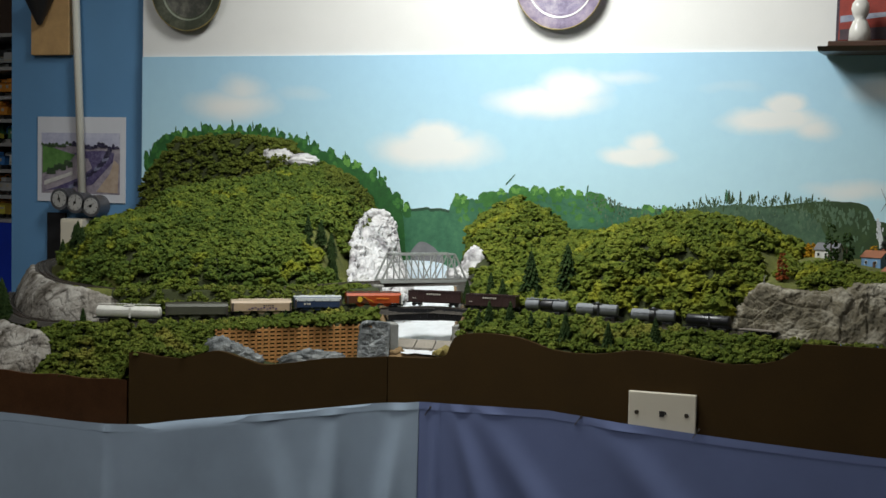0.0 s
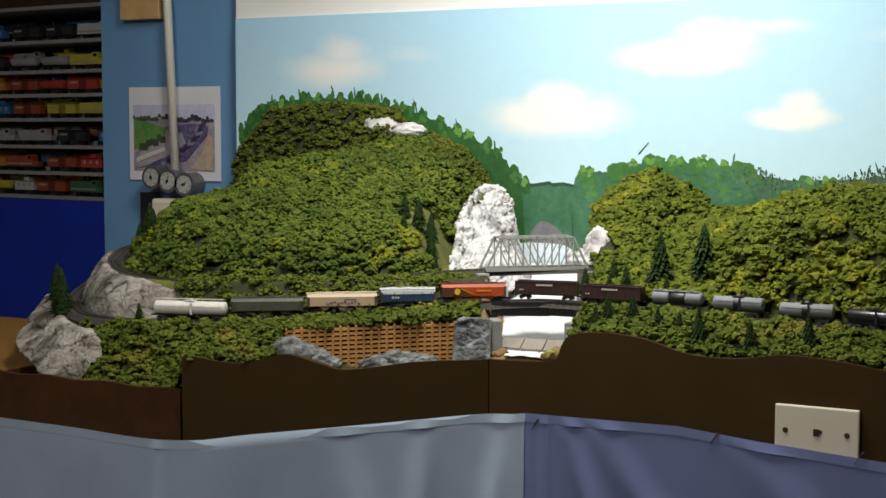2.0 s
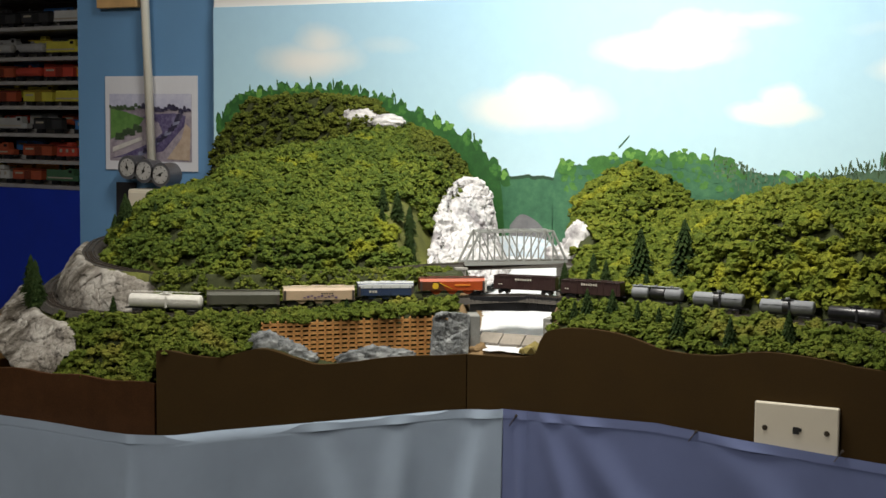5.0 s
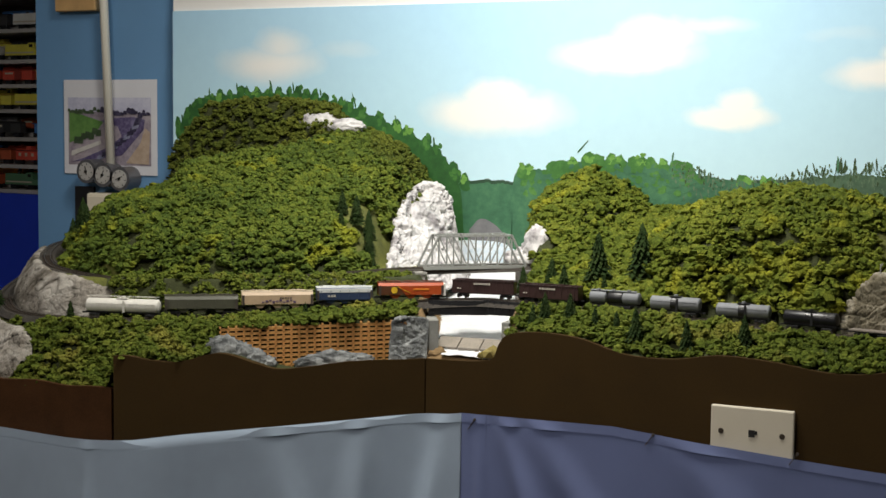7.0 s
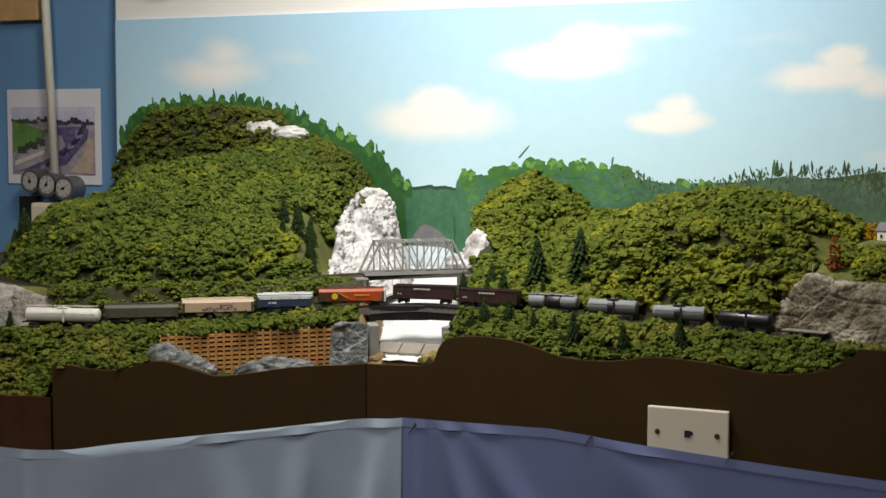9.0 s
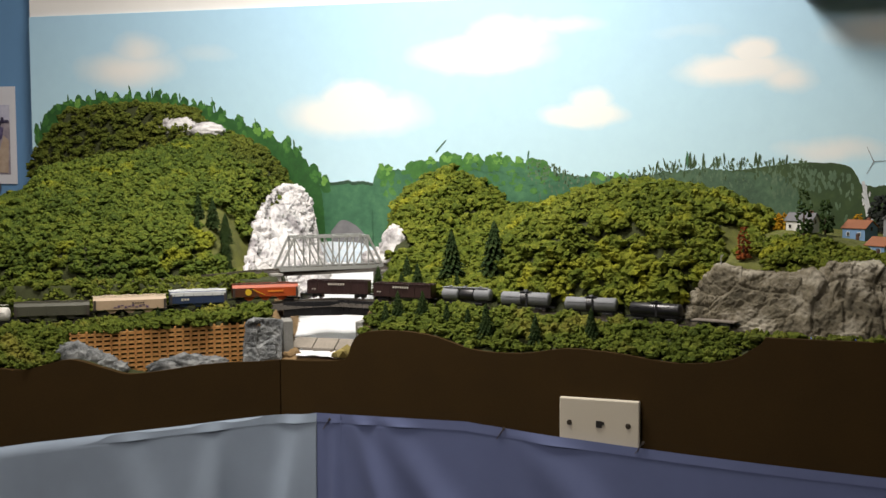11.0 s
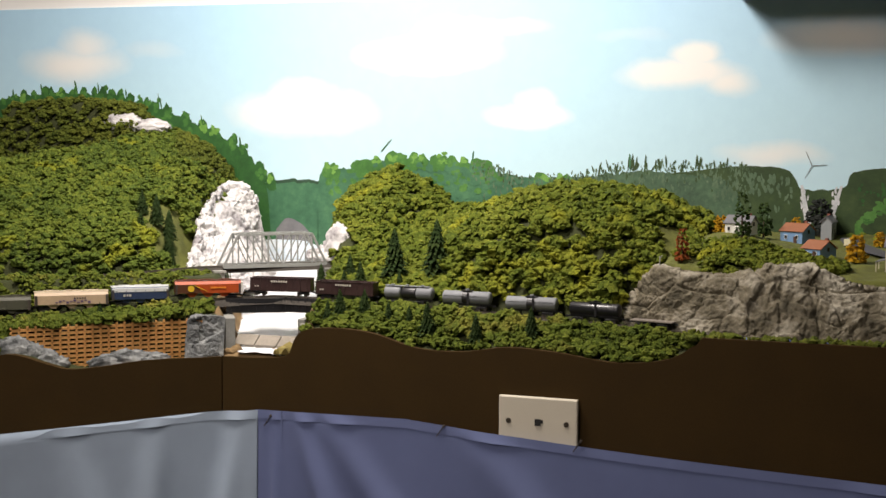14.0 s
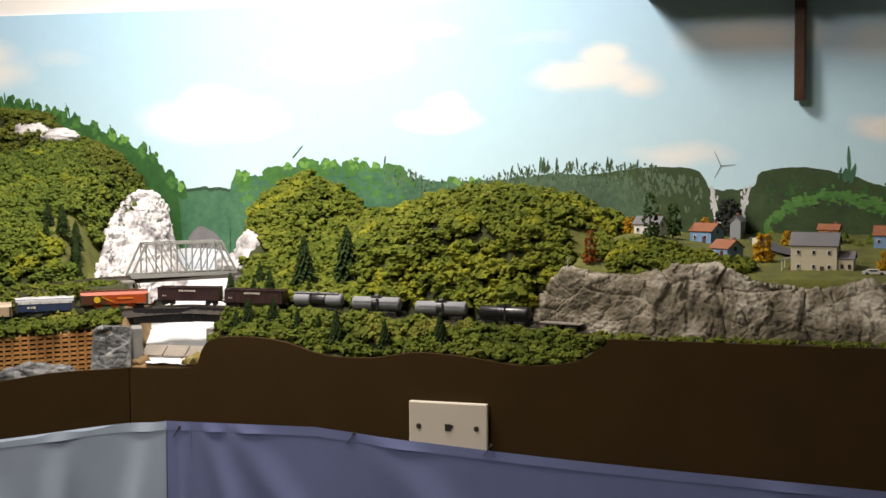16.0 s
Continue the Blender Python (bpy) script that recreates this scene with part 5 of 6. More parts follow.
def cap_cyl(L, r, z, seg=28):
    """A tank with domed ends."""
    prof = [(-L / 2, 0.0)] + [(-L / 2 + r * 0.35 * (1 - math.cos(a)), r * math.sin(a)) for a in np.linspace(0.25, math.pi / 2, 6)]
    prof += [(-p[0], p[1]) for p in prof[::-1]]
    bm = bmesh.new()
    rows = [[bm.verts.new((x, rr * math.cos(t), z + rr * math.sin(t))) for t in np.linspace(0, 2 * math.pi, seg + 1)[:-1]] for x, rr in prof[1:-1]]
    for a, b in zip(rows, rows[1:]):
        for k in range(seg):
            bm.faces.new((a[k], a[(k + 1) % seg], b[(k + 1) % seg], b[k]))
    bm.faces.new(rows[0])
    bm.faces.new(rows[-1][::-1])
    bmesh.ops.recalc_face_normals(bm, faces=bm.faces)
    return bm


def place(name, s, label, dz=0.0):
    p, t = at_s(s)
    m = Matrix.Translation((p[0], p[1], p[2] + dz)) @ Matrix.Rotation(math.atan2(t[1], t[0]), 4, "Z")
    return thing(name, m, label, "rail car", "cars of the freight train")


def tank_car(s, L, mat_, label, band=None, r=0.0088, walk_mat=None):
    c = place("tank_car", s, label)
    running_gear(c, L - 0.006)
    tank = part("tank", cap_cyl(L - 0.008, r, 0.0165), mat_, c, "", True)
    part("dome", rodded((0, 0, 0.0165 + r - 0.001), (0, 0, 0.0165 + r + 0.0028), 0.0030, 16), mat_, tank)
    part("walkway", boxed(0, 0, 0.0165 + r + 0.0006, 0.016, 0.010, 0.0006), walk_mat or M_BLACK, c)
    for sy in (-1, 1):
        part("handrail", rodded((-(L - 0.016) / 2, sy * r, 0.0165 + r * 0.35), ((L - 0.016) / 2, sy * r, 0.0165 + r * 0.35), 0.0003, 6), mat_, c)
        part("side_sill", boxed(0, sy * 0.0045, 0.0082, L - 0.010, 0.0015, 0.0016), M_BLACK, c)
        part("ladder", boxed(0.004, sy * (r + 0.0006), 0.016, 0.003, 0.0006, 0.016), M_BLACK if band else (walk_mat or M_BLACK), c)
    if band:
        bm = bmesh.new()
        rod(bm, (-0.0055, 0, 0.0165), (0.0055, 0, 0.0165), r + 0.0003, 28)
        part("band", bm, band, c, "black band round the tank")
    return c


def hopper(s, L, mat_, label, roofmat=None, slope=True, ribs=0):
    c = place("hopper_car", s, label)
    running_gear(c, L)
    w, h = 0.0095, 0.0265
    b = L / 2 - 0.001
    prof = [(-w, 0.010), (-w, 0.0225), (-w * 0.72, h), (w * 0.72, h), (w, 0.0225), (w, 0.010)]
    part("body", prism(prof, -b, b), mat_, c)
    part("roof", boxed(0, 0, h + 0.0003, 2 * b, w * 1.45, 0.0008, None, 0.0002), roofmat or mat_, c)
    part("running_board", boxed(0, 0, h + 0.0016, 2 * b + 0.002, 0.0045, 0.0005), roofmat or M_STEEL, c)
    for k in (-1, 0, 1):
        bm = prism([(-0.009, 0.010), (0.009, 0.010), (0.003, 0.0045), (-0.003, 0.0045)], -0.006, 0.006, "Y")
        bm.transform(Matrix.Translation((k * L * 0.24, 0, 0)))
        part("hopper_bay", bm, mat_, c)
        part("hatch", boxed(k * L * 0.27, 0.0, h + 0.0022, L * 0.2, 0.0028, 0.0010, None, 0.0003), roofmat or mat_, c)
    for k in range(ribs):
        x = -b + (k + 0.5) * 2 * b / ribs
        for sy in (-1, 1):
            part("rib", boxed(x, sy * (w + 0.0003), 0.0162, 0.0008, 0.0008, 0.0125), mat_, c)
    for sx in (-1, 1):
        part("end_ladder", boxed(sx * (b - 0.002), -(w + 0.0005), 0.016, 0.003, 0.0006, 0.014), M_STEEL, c)
    return c, b, w


def bars(c, x0, z, n, bw, bh, y, mat_, gap=1.6):
    for k in range(n):
        part("lettering", boxed(x0 + k * bw * gap, y, z, bw, 0.0004, bh), mat_, c)


def box_car(s, L, mat_, label, open_top=True):
    c = place("gondola_car", s, label)
    running_gear(c, L)
    w, h = 0.0095, 0.0255
    b = L / 2 - 0.001
    for sy in (-1, 1):
        part("side_panel", boxed(0, sy * w, 0.0165, 2 * b, 0.0012, 0.018), mat_, c)
    for sx in (-1, 1):
        part("end_panel", boxed(sx * b, 0, 0.0165, 0.0012, 2 * w, 0.018), mat_, c)
    part("floor", boxed(0, 0, 0.0082, 2 * b, 2 * w, 0.0012), M_BLACK, c)
    part("load", boxed(0, 0, 0.0235, 2 * b - 0.003, 2 * w - 0.002, 0.0012), mat_, c)
    for k in range(9):
        x = -b + (k + 0.5) * 2 * b / 9
        for sy in (-1, 1):
            part("rib", boxed(x, sy * (w + 0.0008), 0.0165, 0.0010, 0.0008, 0.018), mat_, c)
    for sy in (-1, 1):
        part("top_rail", boxed(0, sy * (w + 0.0004), h, 2 * b + 0.001, 0.0018, 0.0010), mat_, c)
    bars(c, -0.012, 0.021, 7, 0.0022, 0.0026, -(w + 0.0015), M_LETTER)
    bars(c, -0.036, 0.014, 2, 0.0022, 0.0016, -(w + 0.0015), M_LETTER)
    return c


SW = lambda a, b: (S_OF(a) + S_OF(b)) / 2
WHITE, DGREY = colour("white_tank_paint", (0.70, 0.68, 0.62), 0.6), colour("olive_grey_hopper_paint", (0.085, 0.085, 0.06))
BEIGE, NAVY_C = colour("beige_hopper_paint", (0.52, 0.38, 0.25)), colour("navy_hopper_paint", (0.03, 0.05, 0.11))
RED, BROWN = colour("orange_red_hopper_paint", (0.44, 0.070, 0.012)), colour("dark_oxide_brown_paint", (0.040, 0.018, 0.016))
GREY_T, YEL = colour("light_grey_tank_paint", (0.20, 0.21, 0.225), 0.65), colour("yellow_emblem_paint", (0.75, 0.48, 0.03))
RUST = colour("brown_hopper_end_paint", (0.10, 0.035, 0.015))
BASE = S_OF(-0.624) + 0.0685
CARS = (BASE, 0.116)
tank_car(BASE, 0.114, WHITE, "white tank car with a long roof walkway on the track", None, 0.0095, WHITE)
c_ = bpy.context.scene.objects["tank_car"]
for sy in (-1, 1):
    part("roof_rail", rodded((-0.050, sy * 0.0045, 0.029), (0.050, sy * 0.0045, 0.029), 0.0003, 6), WHITE, c_)
s0 = BASE + 0.108
c_, b_, w_ = hopper(s0, 0.101, DGREY, "dark olive grey covered hopper car", None, True, 8)
s0 += 0.1033
c_, b_, w_ = hopper(s0, 0.100, BEIGE, "beige covered hopper car with dark scrawled marks", colour("cream_roof_paint", (0.62, 0.52, 0.38)), True, 0)
for k in range(10):
    part("scrawl", boxed(-0.020 + 0.0048 * k, -(w_ + 0.0003), 0.013 + 0.002 * (k % 3) * 0.6, 0.0035, 0.0005, 0.0016 + 0.0012 * (k % 2)), colour("faded_purple_marks", (0.12, 0.08, 0.16)), c_)
bars(c_, 0.004, 0.0185, 5, 0.0022, 0.0016, -(w_ + 0.0003), M_BLACK)
s0 += 0.093
c_, b_, w_ = hopper(s0, 0.080, NAVY_C, "navy blue covered hopper car with a white roof", colour("white_roof_paint", (0.7, 0.72, 0.72)), True, 6)
for sy in (-1, 1):
    part("roof_edge", boxed(0, sy * 0.0093, 0.0228, 0.076, 0.0012, 0.0055, None, 0.0003), colour("white_roof_paint", (0.7, 0.72, 0.72)), c_)
bars(c_, -0.022, 0.0155, 3, 0.003, 0.003, -(w_ + 0.0003), M_LETTER, 1.3)
s0 += 0.094
c_, b_, w_ = hopper(s0, 0.094, RED, "orange red and brown covered hopper car with a yellow emblem", colour("dark_red_roof_paint", (0.13, 0.035, 0.016)), True, 0)
bm = prism([(-0.046, 0.0103), (-0.046, 0.0223), (-0.018, 0.0223), (-0.008, 0.0103)], -(w_ + 0.0004), w_ + 0.0004, "Y")
part("brown_end", bm, RUST, c_, "brown painted end panel")
part("emblem", rodded((-0.024, -(w_ + 0.0009), 0.0165), (-0.024, -(w_ + 0.0004), 0.0165), 0.0045, 18), YEL, c_, "yellow round emblem")
for k in range(3):
    part("emblem_stripe", boxed(-0.016 + 0.006 * k, -(w_ + 0.0006), 0.0195 - 0.0028 * k, 0.007, 0.0005, 0.0008, Matrix.Rotation(0.5, 4, "Y")), YEL, c_)
part("name_panel", boxed(0.014, -(w_ + 0.0004), 0.0175, 0.022, 0.0005, 0.0024), colour("orange_panel_paint", (0.8, 0.25, 0.03)), c_)
part("white_end", boxed(b_ + 0.0012, 0, 0.0165, 0.003, 0.019, 0.017), WHITE, c_, "white painted end")
s0 += 0.1055
box_car(s0, 0.090, BROWN, "dark oxide brown gondola car with faint lettering")
s0 += 0.099
box_car(s0, 0.088, BROWN, "dark oxide brown gondola car with faint lettering")
s0 += 0.092
c_ = place("tank_car", s0, "short grey and black tank car")
running_gear(c_, 0.066)
for k, mt in ((-0.021, GREY_T), (0.004, M_BLACK), (0.026, GREY_T)):
    bm = cap_cyl(0.026 if mt is GREY_T else 0.024, 0.0082, 0.0165)
    bm.transform(Matrix.Translation((k, 0, 0)))
    part("tank", bm, mt, c_, "", True)
part("walkway", boxed(0, 0, 0.0255, 0.066, 0.009, 0.0006), GREY_T, c_)
for k in range(3):
    part("hatch", rodded((-0.022 + 0.022 * k, 0, 0.0245), (-0.022 + 0.022 * k, 0, 0.0275), 0.0026, 12), GREY_T, c_)
s0 += 0.088
tank_car(s0, 0.078, GREY_T, "light grey tank car with a black centre band", M_BLACK)
s0 += 0.091
tank_car(s0, 0.080, GREY_T, "light grey tank car with a black centre band", M_BLACK)
s0 += 0.089
tank_car(s0, 0.080, colour("gloss_black_tank_paint", (0.014, 0.014, 0.017), 0.3), "gloss black tank car beside the cliff")
s0 += 0.082
c_ = place("flat_car", s0, "low flat car with a weathered grey deck")
running_gear(c_, 0.058)
for k in range(9):
    part("plank", boxed(-0.026 + 0.0065 * k, 0, 0.0086, 0.0060, 0.018, 0.0014), colour("weathered_deck", (0.22, 0.19, 0.16), 0.8), c_)


# ---------------------------------------------------------------- village
def gz(x, y):
    return float(ground(np.array([x]), np.array([y]))[0])


def house(x, y, rz, w, d, h, rise, wall, roof, label, floors=2, cols_=3, z=None, porch=False, annex=False):
    z = gz(x, y) if z is None else z
    t = thing("model_house", pose(x, y, z - 0.001, 0, 0, rz), label, "house", "houses of the model village")
    prof = [(-d / 2, 0), (d / 2, 0), (d / 2, h), (0, h + rise), (-d / 2, h)]
    part("wall", prism(prof, -w / 2, w / 2), wall, t)
    over = 0.0022
    for sy in (-1, 1):
        a = math.atan2(rise, d / 2)
        ln = math.hypot(rise, d / 2) + over
        bm = boxed(0, 0, 0, w + 2 * over, ln, 0.0012)
        bm.transform(Matrix.Translation((0, sy * (d / 4 + over * 0.3), h + rise / 2 + 0.0004)) @ Matrix.Rotation(-sy * a, 4, "X"))
        part("roof", bm, roof, t)
    part("ridge_cap", boxed(0, 0, h + rise + 0.0009, w + 2 * over, 0.0018, 0.0010), roof, t)
    for fl in range(floors):
        for k in range(cols_):
            xx = -w / 2 + (k + 0.5) * w / cols_
            zz = h * (fl + 0.55) / floors
            win = part("window", boxed(xx, -d / 2 - 0.0003, zz, 0.0046, 0.0008, 0.0062), paint("white_window_trim", (0.7, 0.69, 0.65), 0.6), t)
            part("pane", boxed(xx, -d / 2 - 0.0007, zz, 0.0033, 0.0006, 0.0048), M_DARK, win)
    part("door", boxed(w * 0.18, -d / 2 - 0.0005, 0.0055, 0.0048, 0.0010, 0.0110), paint("brown_door", (0.08, 0.04, 0.025), 0.6), t)
    part("chimney", boxed(w * 0.3, d * 0.15, h + rise, 0.004, 0.004, 0.008), paint("brick_red", (0.25, 0.09, 0.06), 0.9), t)
    part("gable_window", boxed(w / 2 + 0.0004, 0, h * 0.95, 0.0008, 0.0042, 0.0055), M_DARK, t)
    if porch:
        part("porch_roof", boxed(-w / 2 - 0.006, -d * 0.15, h * 0.52, 0.013, d * 0.7, 0.0012, Matrix.Rotation(-0.25, 4, "Y")), roof, t)
        for sy in (-1, 1):
            part("porch_post", boxed(-w / 2 - 0.0115, -d * 0.15 + sy * d * 0.3, h * 0.24, 0.0014, 0.0014, h * 0.5), wall, t)
    if annex:
        bm = prism([(-d * 0.36, 0), (d * 0.36, 0), (d * 0.36, h * 0.55), (0, h * 0.78), (-d * 0.36, h * 0.55)], 0, 0.020)
        bm.transform(Matrix.Translation((w / 2, -d * 0.05, 0)))
        part("annex_wall", bm, wall, t)
        for sy in (-1, 1):
            a = math.atan2(h * 0.23, d * 0.36)
            bm = boxed(0, 0, 0, 0.022, math.hypot(h * 0.23, d * 0.36) + 0.002, 0.0012)
            bm.transform(Matrix.Translation((w / 2 + 0.011, -d * 0.05 + sy * d * 0.18, h * 0.665 + 0.0005)) @ Matrix.Rotation(-sy * a, 4, "X"))
            part("annex_roof", bm, roof, t)
        for k in range(2):
            part("annex_window", boxed(w / 2 + 0.006 + 0.009 * k, -d * 0.41 - 0.0005, h * 0.3, 0.0035, 0.0010, 0.0055), M_DARK, t)
    return t


W_BEIGE, W_BLUE = paint("beige_clapboard", (0.55, 0.50, 0.37), 0.7, var=0.06), paint("sky_blue_clapboard", (0.17, 0.30, 0.50), 0.7, var=0.06)
W_WHITE, W_GREY = paint("white_clapboard", (0.72, 0.71, 0.67), 0.7, var=0.06), paint("grey_clapboard", (0.27, 0.29, 0.30), 0.7, var=0.08)
R_GREY, R_RED = paint("slate_grey_roof", (0.16, 0.16, 0.17), 0.8, var=0.15), paint("terracotta_red_roof", (0.30, 0.115, 0.055), 0.8, var=0.2)
house(0.711, -0.318, -4, 0.058, 0.042, 0.037, 0.015, W_BEIGE, R_GREY, "beige two-storey model house with a grey roof and porch", 2, 3, 1.157, True, True)
house(0.546, -0.130, -20, 0.034, 0.040, 0.018, 0.010, W_BLUE, R_RED, "blue model house with a terracotta red roof", 1, 2)
house(0.590, -0.262, -32, 0.030, 0.034, 0.014, 0.010, W_BLUE, R_RED, "small blue model house with a terracotta red roof", 1, 2)
house(0.478, -0.215, -12, 0.036, 0.032, 0.016, 0.010, W_WHITE, R_GREY, "white model house with a grey roof behind a conifer", 1, 3)
house(0.582, -0.055, 80, 0.026, 0.016, 0.026, 0.008, W_GREY, R_GREY, "narrow grey model barn below the waterfalls", 1, 1)
house(0.716, -0.085, -8, 0.028, 0.022, 0.020, 0.007, paint("orange_plaster", (0.55, 0.27, 0.10), 0.8), R_RED, "small orange model cottage at the back", 1, 2)
house(0.800, -0.12, -5, 0.040, 0.030, 0.018, 0.012, W_BLUE, R_RED, "blue model house with a terracotta roof at the back", 1, 3)


def vehicle(x, y, rz, L, body, label, name="parked_car", van=False):
    z = gz(x, y)
    t = thing(name, pose(x, y, z + 0.0005, 0, 0, rz), label, "car")
    h = 0.011 if van else 0.0075
    if van:
        prof = [(-L / 2, 0.0018), (L / 2, 0.0018), (L / 2, 0.006), (L * 0.36, 0.010), (L * 0.30, h), (-L / 2, h)]
    else:
        prof = [(-L / 2, 0.0018), (L / 2, 0.0018), (L / 2, 0.0045), (L * 0.28, 0.005), (L * 0.14, h), (-L * 0.25, h), (-L * 0.40, 0.005), (-L / 2, 0.0048)]
    b = prism(prof, -0.0048, 0.0048, "Y")
    part("body", b, body, t)
    part("side_glass", boxed(-L * 0.04, 0, h - 0.0016, L * 0.34, 0.0099, 0.0018), M_DARK, t)
    for sx in (-1, 1):
        for sy in (-1, 1):
            part("wheel", rodded((sx * L * 0.3, sy * 0.0036, 0.002), (sx * L * 0.3, sy * 0.0052, 0.002), 0.0021, 14), M_BLACK, t)
    return t


vehicle(0.785, -0.365, 5, 0.029, paint("silver_white_car_paint", (0.68, 0.68, 0.66), 0.3), "silver white parked model car on the grass")
vehicle(0.620, -0.130, 70, 0.022, paint("cream_truck_paint", (0.72, 0.66, 0.45), 0.4), "cream and yellow parked model truck on the road", "parked_truck", True)
# village road
ys = np.linspace(0, 1, 40)
rx = 0.615 + 0.10 * ys ** 2
ry = -0.06 - 0.20 * ys
X = rx[:, None] + np.array([-1, 0, 1])[None] * 0.014
Y = ry[:, None] + np.array([-1, 0, 1])[None] * 0.008
Z = ground(X, Y) + 0.004
tagged(grid_mesh("road", X, Y, Z, paint("model_asphalt", (0.07, 0.07, 0.075), 0.9, var=0.2)), "narrow dark asphalt village road", "road", "", "structure")
mpost = thing("trackside_post", pose(0.405, -0.415, 1.166), "small pale forked post on the cliff edge", "post")
part("pole", rodded((0, 0, -0.004), (0, 0, 0.012), 0.0008, 8), M_CONCRETE, mpost)
part("arm", rodded((0, 0, 0.008), (0.003, 0, 0.013), 0.0006, 6), M_CONCRETE, mpost)

# ---------------------------------------------------------------- fittings on walls and fascia
jack = thing("wall_plate", pose(0.2765, -0.5265, 0.971), "cream plastic jack plate screwed to the fascia", "wall plate")
part("cover", boxed(0, 0, 0, 0.104, 0.006, 0.064, None, 0.002), M_PLATE, jack)
for x in (-0.0385, 0.0375):
    sc = part("screw", rodded((x, -0.0038, 0), (x, -0.002, 0), 0.0034, 16), paint("tarnished_screw", (0.10, 0.08, 0.06), 0.4, 0.7), jack)
part("socket", boxed(0.0, -0.0034, 0.0, 0.0075, 0.0012, 0.0085), M_DARK, jack)
part("socket_notch", boxed(0.0050, -0.0034, 0.0012, 0.0035, 0.0010, 0.0042), M_DARK, jack)

conduit = thing("conduit_pipe", pose(-1.157, 0.012, 0), "cream plastic conduit pipe running up the blue wall", "pipe")
part("pipe", rodded((0.021, 0, 1.25), (-0.032, 0, 2.45), 0.0085, 20), paint("cream_pipe_plastic", (0.90, 0.87, 0.76), 0.4, var=0.05), conduit, "", True)
for z in (1.72, 2.1):
    part("clip", boxed(0.021 - 0.044 * (z - 1.25), 0.008, z, 0.034, 0.012, 0.012, None, 0.002), M_PLATE, conduit)

pic = thing("photo_print", pose(-1.150, 0.0275, 1.333), "landscape photo print with a white margin taped to the wall", "photo")
part("paper", boxed(0, 0, 0, 0.228, 0.0012, 0.186), paint("photo_paper", (0.66, 0.66, 0.70), 0.5, var=0.04), pic)


def flat(name, pts, y, mat_, parent):
    bm = bmesh.new()
    bm.faces.new([bm.verts.new((a, y, b)) for a, b in pts])
    bmesh.ops.recalc_face_normals(bm, faces=bm.faces)
    return part(name, bm, mat_, parent)


flat("print_ground", [(-0.103, -0.075), (0.100, -0.075), (0.100, 0.058), (-0.103, 0.058)], -0.0010, brushed("print_mauve_brown", (0.14, 0.11, 0.16), (0.3, 0.26, 0.3), (0.45, 0.40, 0.42), 70), pic)
flat("print_sky", [(-0.103, 0.032), (0.100, 0.026), (0.100, 0.058), (-0.103, 0.058)], -0.0014, brushed("print_sky", (0.35, 0.36, 0.5), (0.5, 0.5, 0.62), (0.62, 0.62, 0.7), 50), pic)
flat("print_meadow", [(-0.100, -0.032), (-0.030, -0.006), (-0.015, 0.010), (-0.100, 0.032)], -0.0016, brushed("print_green", (0.05, 0.13, 0.03), (0.10, 0.22, 0.05), (0.16, 0.28, 0.08), 60), pic)
flat("print_track", [(-0.095, -0.070), (0.03, -0.055), (0.082, -0.005), (0.086, 0.015), (0.06, 0.020), (0.0, 0.018), (-0.02, 0.012), (0.02, 0.002), (0.03, -0.018), (0.0, -0.038), (-0.06, -0.060)], -0.0018, brushed("print_dark_violet", (0.03, 0.02, 0.07), (0.09, 0.07, 0.16), (0.2, 0.18, 0.3), 150), pic)
flat("print_path", [(-0.095, -0.058), (-0.02, -0.033), (-0.022, -0.026), (-0.095, -0.048)], -0.0020, brushed("print_pale_path", (0.4, 0.38, 0.36), (0.5, 0.48, 0.45), (0.6, 0.58, 0.56), 60), pic)
flat("print_sand", [(0.04, -0.070), (0.095, -0.072), (0.098, -0.010), (0.086, 0.0), (0.075, -0.03)], -0.0020, brushed("print_sand", (0.3, 0.22, 0.16), (0.42, 0.32, 0.24), (0.5, 0.4, 0.32), 60), pic)

M_PTREE = brushed("print_dark_green", (0.015, 0.03, 0.015), (0.04, 0.07, 0.03), (0.10, 0.13, 0.08), 160)
M_PINK = brushed("print_black_violet", (0.008, 0.006, 0.02), (0.03, 0.025, 0.06), (0.12, 0.11, 0.18), 220)
random.seed(31)
for k in range(22):
    x, w, h = -0.100 + 0.0092 * k, random.uniform(0.004, 0.008), random.uniform(0.004, 0.010)
    z = 0.034 - 0.0003 * k + random.uniform(-0.004, 0.004)
    flat("print_tree", [(x - w, z - h * 0.5), (x + w, z - h * 0.6), (x + w * 0.7, z + h * 0.4), (x, z + h * 0.7), (x - w * 0.6, z + h * 0.5)], -0.0022 - 0.00002 * k, M_PTREE if k < 9 else M_PINK, pic)
for k in range(7):
    x, z = -0.085 + 0.010 * k + random.uniform(-0.003, 0.003), -0.026 + 0.003 * k + random.uniform(-0.004, 0.004)
    flat("print_bush", [(x - 0.007, z - 0.008), (x + 0.007, z - 0.007), (x + 0.006, z + 0.005), (x - 0.004, z + 0.006)], -0.0022 - 0.00002 * k, M_PTREE, pic)
